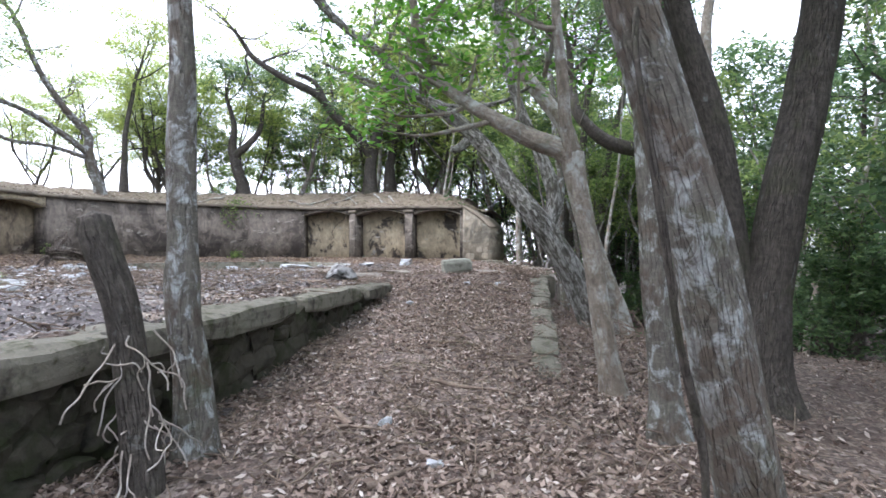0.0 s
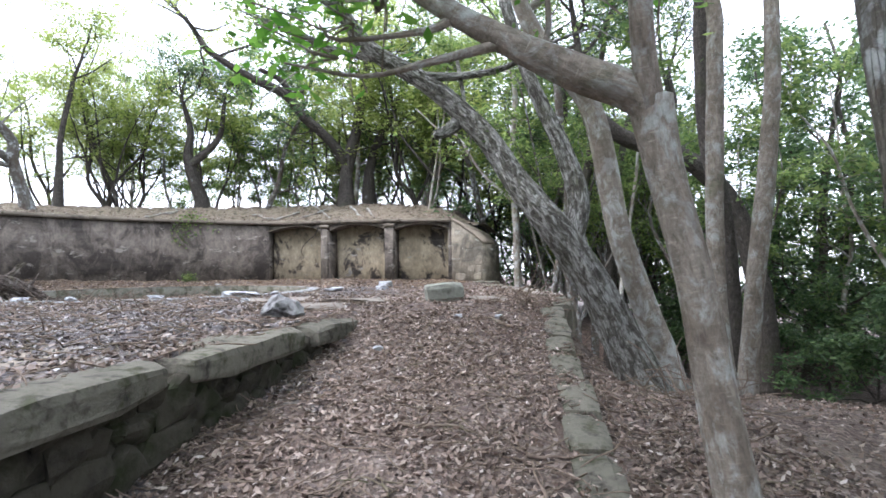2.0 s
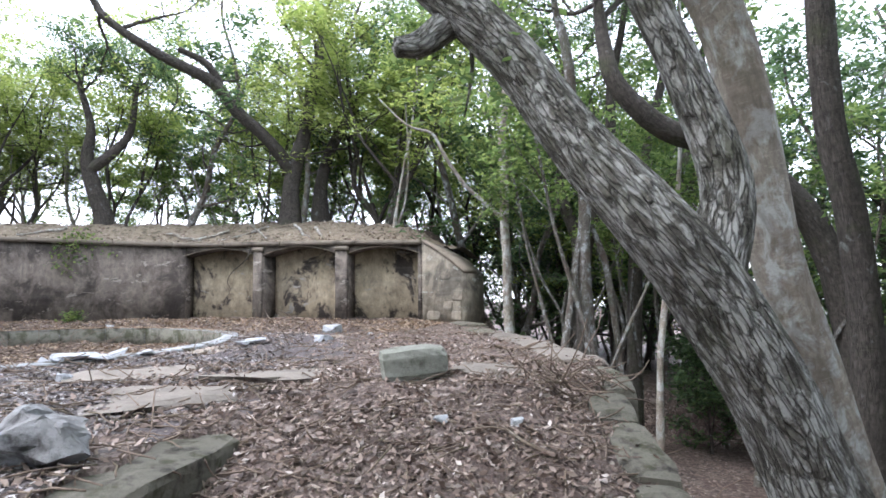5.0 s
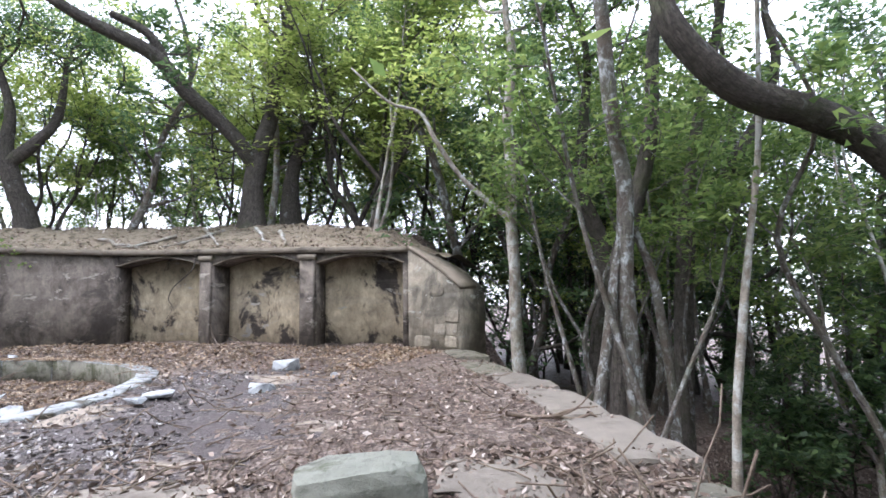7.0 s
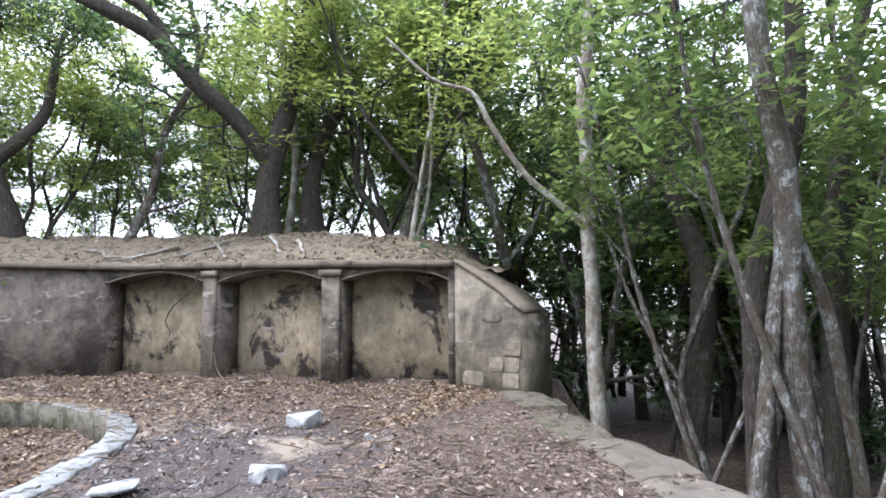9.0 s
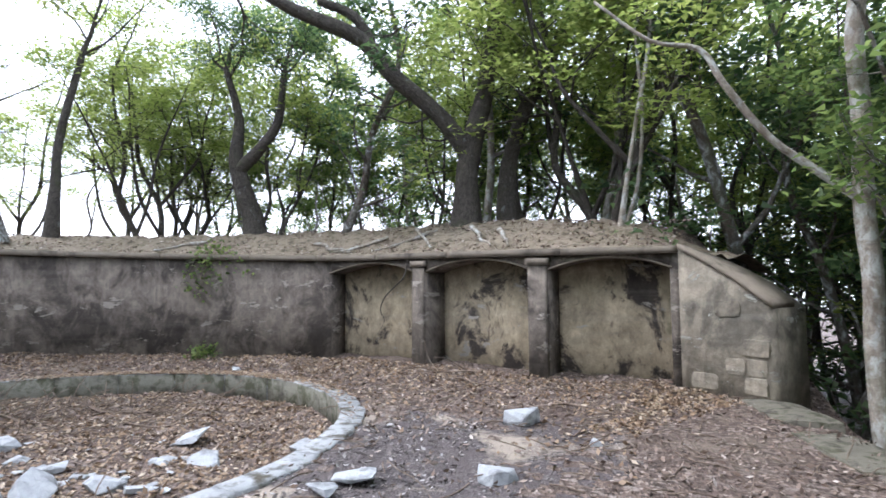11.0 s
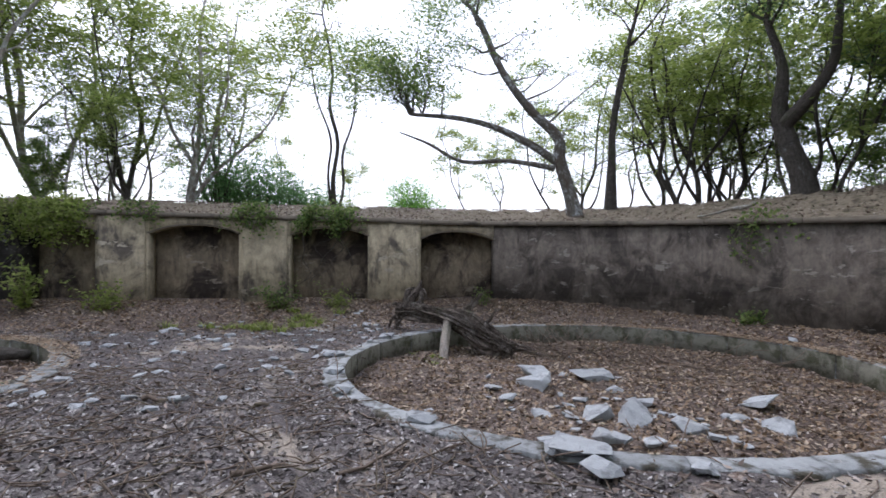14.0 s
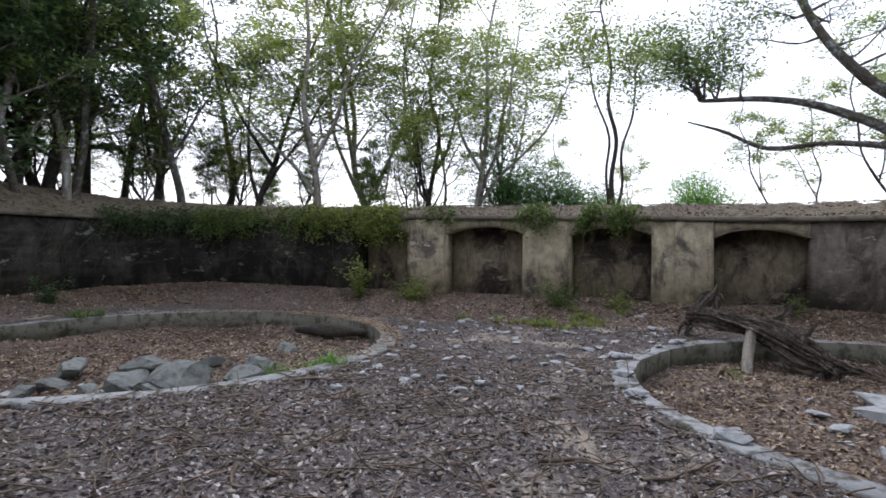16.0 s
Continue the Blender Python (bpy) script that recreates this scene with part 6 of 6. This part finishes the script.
def brush(x, y, n, spread, rng):
    """A heap of bare brushwood."""
    th = empty("brushwood", x, y, gz(x, y), "low heap of tangled bare dead twigs", "brushwood")
    P = []
    for q in range(n):
        a = rng.uniform(0, 6.28)
        px, py = rng.normal(0, spread, 2)
        P.append(tube(grow((px, py, rng.uniform(0.0, 0.12)), (math.cos(a), math.sin(a), rng.uniform(0.0, 0.5)), rng.uniform(0.3, 0.9), rng.uniform(0.004, 0.012), rng, 0.5, 0.0, 5), 4, 1, 0.0, rng))
    tagged(part("tangle", mesh_np("tangle", *joined(P), M_TWIG, True), th), kind="stuff")
    return th


for x, y, n, s in ((1.75, 11.55, 40, 0.16), (2.6, 8.3, 35, 0.3), (-8.2, 17.6, 45, 0.5), (-8.6, 16.7, 40, 0.35), (-6.9, 18.5, 45, 0.5), (-9.2, 17.2, 30, 0.4), (-11.7, 5.0, 60, 0.45), (-11.0, 3.9, 35, 0.5), (-12.4, 16.4, 25, 0.3)):
    brush(x, y, n, s, rng)
log2 = new("rotten_log", mesh_np("rotten_log", *limb(np.array([(-11.6, 6.7, -0.2, 0.07), (-11.4, 7.2, -0.16, 0.11), (-11.1, 7.8, -0.12, 0.12), (-10.8, 8.35, -0.1, 0.08)]), rng, 10, 0.15), M_BARK_DARK, True))
tagged(log2, "dark rotten log lying inside the gun bed", "log")


# ---- roots of the old tree on the bank ----
def bank_roots():
    rng = np.random.default_rng(71)
    for q, (k0, d0, L) in enumerate(((2.9, 1.4, 1.6), (3.2, 1.3, 1.4), (3.5, 1.4, 1.8), (3.7, 1.0, 1.2), (2.6, 1.2, 1.0), (5.2, 1.2, 1.2), (4.3, 0.8, 1.6))):
        P = []
        for u in np.linspace(0, 1, 6):
            k, d = k0 + (u * L * 0.28) * (1 if q % 2 else -1) + rng.normal(0, 0.02), d0 - u * d0 * 0.75 + rng.normal(0, 0.05)
            (x, y, b, l, t), nm = wall_at(k)
            z = l + 0.12 + (t - l - 0.05) * float(smooth(-0.15, 2.2, np.array(d)))
            P.append((x + nm[0] * d, y + nm[1] * d, z + 0.02, 0.05 * (1 - 0.7 * u)))
        ob = new("tree_root", mesh_np("tree_root", *tube(np.array(P), 6, 3, 0.1, rng), M_BARK_PALE, True))
        tagged(ob, "gnarled surface root creeping over the earth bank", "root", "bank roots")


bank_roots()


# ---- green plants ----
def ivy(k0, k1, n, drop, out, rng, label, per=10, size=0.085, leaf=None, up=0.25):
    """Trailing growth over the coping: stems that hang from the edge, with leaves along them."""
    (x, y, b, l, t), nm = wall_at((k0 + k1) / 2)
    o = np.array([x, y, l])
    th = empty("ivy", *o, label=label, category="plant", group="ivy on the wall")
    stems, C = [], []
    for q in range(n):
        k = rng.uniform(k0, k1)
        (x, y, b, l, t), nm = wall_at(k)
        p = np.array([x + nm[0] * 0.35, y + nm[1] * 0.35, l + 0.2 + up * rng.uniform(0, 1)])
        e = np.array([x - nm[0] * rng.uniform(0.1, out), y - nm[1] * rng.uniform(0.1, out), l - rng.uniform(0.0, drop)])
        side = np.array([-nm[1], nm[0], 0]) * rng.normal(0, 0.35)
        m = (p + e) / 2 + np.array([-nm[0] * 0.18, -nm[1] * 0.18, 0.12]) + side * 0.5
        e = e + side
        S = spline(np.array([(*p, 0.008), (*m, 0.007), (*e, 0.004)]), 4)
        stems.append(tube(S - np.array([*o, 0]), 4, 1, 0.0, rng))
        for r in S[2:]:
            C.append(r[:3] + rng.normal(0, 0.09, (per, 3)))
    C = np.vstack(C) - o
    part("stem", mesh_np("stem", *joined(stems), M_TWIG, True), th)
    part("foliage", mesh_np("foliage", *leaves(C, size, rng, 0.3, 0.7), leaf or M_LEAF_MID), th)
    return th


rng = np.random.default_rng(81)
ivy(14.15, 15.3, 56, 0.7, 0.5, rng, "dense green ivy spilling over the wall's coping", 12, leaf=M_LEAF_LIGHT)
ivy(15.2, 16.3, 66, 0.6, 0.6, rng, "green ivy trailing along the coping edge", 10)
ivy(16.2, 17.6, 62, 0.6, 0.55, rng, "thin dark ivy trailing along the coping edge", 6, leaf=M_LEAF_DARK)
ivy(10.25, 10.75, 26, 0.35, 0.35, rng, "tuft of green ivy above the niche corner", 9)
ivy(11.55, 11.85, 16, 0.3, 0.25, rng, "small green ivy tuft on the pier", 7)
ivy(4.95, 5.1, 8, 0.9, 0.15, rng, "single green creeper hanging down the dark wall", 6)
ivy(12.9, 14.1, 12, 0.15, 0.2, rng, "sparse creeper on the wall top", 5)


def bare_vines(k0, k1, n, rng):
    for q in range(n):
        P = []
        k = rng.uniform(k0, k1)
        for u in np.linspace(0, 1, 6):
            k += rng.normal(0.05, 0.09)
            (x, y, b, l, t), nm = wall_at(k)
            d = 0.05 + rng.uniform(0, 0.07)
            P.append((x - nm[0] * d, y - nm[1] * d, l - 0.1 - u * (l - b - 0.4) * rng.uniform(0.85, 1.0), 0.012 * (1.4 - u)))
        tagged(new("wall_vine", mesh_np("wall_vine", *tube(np.array(P), 5, 3, 0.1, rng), M_BARK_DARK, True)), "bare woody creeper stem clinging to the wall", "vine", "bare wall creepers")


bare_vines(14.2, 18.4, 34, rng)
bare_vines(10.1, 10.9, 5, rng)
bare_vines(3.0, 3.1, 1, rng)


def shrub(x, y, h, w, n, rng, label, leaf, size=0.07, z=None, category="shrub"):
    """Upright stems from one foot, with leaves along them."""
    zz = gz(x, y) if z is None else z
    th = empty("shrub", x, y, zz, label, category)
    stems, C = [], []
    for q in range(n):
        a = rng.uniform(0, 6.28)
        S = grow((rng.normal(0, 0.05), rng.normal(0, 0.05), -0.03), (math.cos(a) * w, math.sin(a) * w, h), math.hypot(h, w) * rng.uniform(0.6, 1.05), 0.008, rng, 0.3, 0.1, 6)
        stems.append(tube(S, 4, 2, 0.0, rng))
        for r in S[1:]:
            C.append(r[:3] + rng.normal(0, 0.07, (9, 3)))
    part("stem", mesh_np("stem", *joined(stems), M_TWIG, True), th)
    part("foliage", mesh_np("foliage", *leaves(np.vstack(C), size, rng, 0.5, 0.55), leaf), th)
    return th


shrub(-14.1, 8.7, 0.6, 0.5, 14, rng, "bright green shrub at the foot of the wall", M_LEAF_LIGHT, 0.09)
shrub(-14.6, 7.3, 1.1, 0.35, 12, rng, "tall yellow-green shrub before a dark niche", M_LEAF_LIGHT, 0.11)
shrub(-13.4, 12.4, 0.55, 0.5, 14, rng, "leafy shrub beside the wall niche", M_LEAF_MID, 0.08)
shrub(-13.2, 13.6, 0.5, 0.5, 10, rng, "leafy low shrub near the niche foot", M_LEAF_LIGHT, 0.07)
shrub(-12.5, 17.2, 0.35, 0.25, 7, rng, "small green shrub against the dark wall", M_LEAF_MID, 0.07)
shrub(-7.9, 20.7, 0.22, 0.25, 7, rng, "small green plant at the wall foot", M_LEAF_MID, 0.09)
shrub(-12.9, -0.2, 0.6, 0.5, 10, rng, "dark green shrub by the shaded wall", M_LEAF_DARK, 0.09)


def tuft(x, y, h, w, n, rng, label, mat, name="grass_tuft", category="grass"):
    """Arching blades from one foot."""
    V, F = [], []
    for q in range(n):
        a, r0 = rng.uniform(0, 6.28), rng.uniform(0, w * 0.5)
        bx, by = r0 * math.cos(a + 1), r0 * math.sin(a + 1)
        L, wd = h * rng.uniform(0.5, 1.2), rng.uniform(0.008, 0.016)
        i = len(V)
        for u in (0, 0.35, 0.7, 1.0):
            ox = w * 0.7 * u * u
            px, py, pz = bx + math.cos(a) * ox, by + math.sin(a) * ox, L * (u - 0.45 * u * u) - 0.02
            ww = wd * (1 - 0.85 * u)
            V += [(px - math.sin(a) * ww, py + math.cos(a) * ww, pz), (px + math.sin(a) * ww, py - math.cos(a) * ww, pz)]
        F += [(i + 2 * s, i + 2 * s + 1, i + 2 * s + 3, i + 2 * s + 2) for s in range(3)]
    ob = new(name, mesh_np(name, V, F, mat))
    ob.location = (x, y, gz(x, y))
    return tagged(ob, label, category, "grass and fern tufts")


for q in range(20):
    tuft(rng.normal(-12.2, 0.45), rng.normal(12.3, 0.8), 0.26, 0.3, 34, rng, "yellow-green grass tuft on the leafy ground", M_LEAF_LIGHT)
for q in range(9):
    tuft(rng.normal(-8.0, 0.3), rng.normal(8.25, 0.3), 0.28, 0.32, 46, rng, "fresh green fern tuft inside the gun bed", M_LEAF_BRIGHT, "fern_tuft", "fern")
for x, y in ((-11.3, 1.9), (-11.5, 2.3), (-11.1, 2.1)):
    tuft(x, y, 0.35, 0.4, 40, rng, "dark green fern near the kerb", M_LEAF_MID, "fern_tuft", "fern")
for q in range(6):
    tuft(rng.uniform(-9.6, -8.8), rng.uniform(14.2, 14.8), 0.1, 0.15, 20, rng, "small grass tuft in the gun bed", M_LEAF_LIGHT)


def pine_shrub(x, y, z, w, h, rng, label, mat, n=2600):
    """A low dense shrub behind the wall: short stems and many needle sprays."""
    th = empty("pine_shrub", x, y, z, label, "shrub", "shrubs behind the wall")
    tips, stems = [], []
    for q in range(26):
        a = rng.uniform(0, 6.28)
        S = grow((0, 0, -0.2), (math.cos(a) * w, math.sin(a) * w, h * rng.uniform(0.5, 1.4)), math.hypot(w, h) * rng.uniform(0.5, 0.95), 0.03, rng, 0.25, 0.2, 5)
        stems.append(tube(S, 4, 1, 0.0, rng))
        tips += [S[-1, :3], S[-2, :3], S[-3, :3]]
    part("stem", mesh_np("stem", *joined(stems), M_BARK_DARK, True), th)
    part("foliage", mesh_np("foliage", *leaves(clumps(tips, n // len(tips), 0.26, rng, 0.7), 0.2, rng, 0.2, 0.16, -0.4), mat), th)
    return th


pine_shrub(-21.5, 11.2, 2.7, 1.7, 2.9, rng, "bushy green pine shrub behind the wall", M_NEEDLE, 5200)
pine_shrub(-21.7, 12.6, 2.7, 1.5, 2.4, rng, "bushy green pine shrub behind the wall", M_NEEDLE, 4200)
pine_shrub(-21.0, 14.2, 2.7, 1.3, 1.6, rng, "bushy green pine shrub behind the wall", M_NEEDLE, 3600)
pine_shrub(-22.0, 18.6, 2.7, 1.4, 1.9, rng, "bright green pine shrub behind the wall", M_LEAF_BRIGHT, 3600)
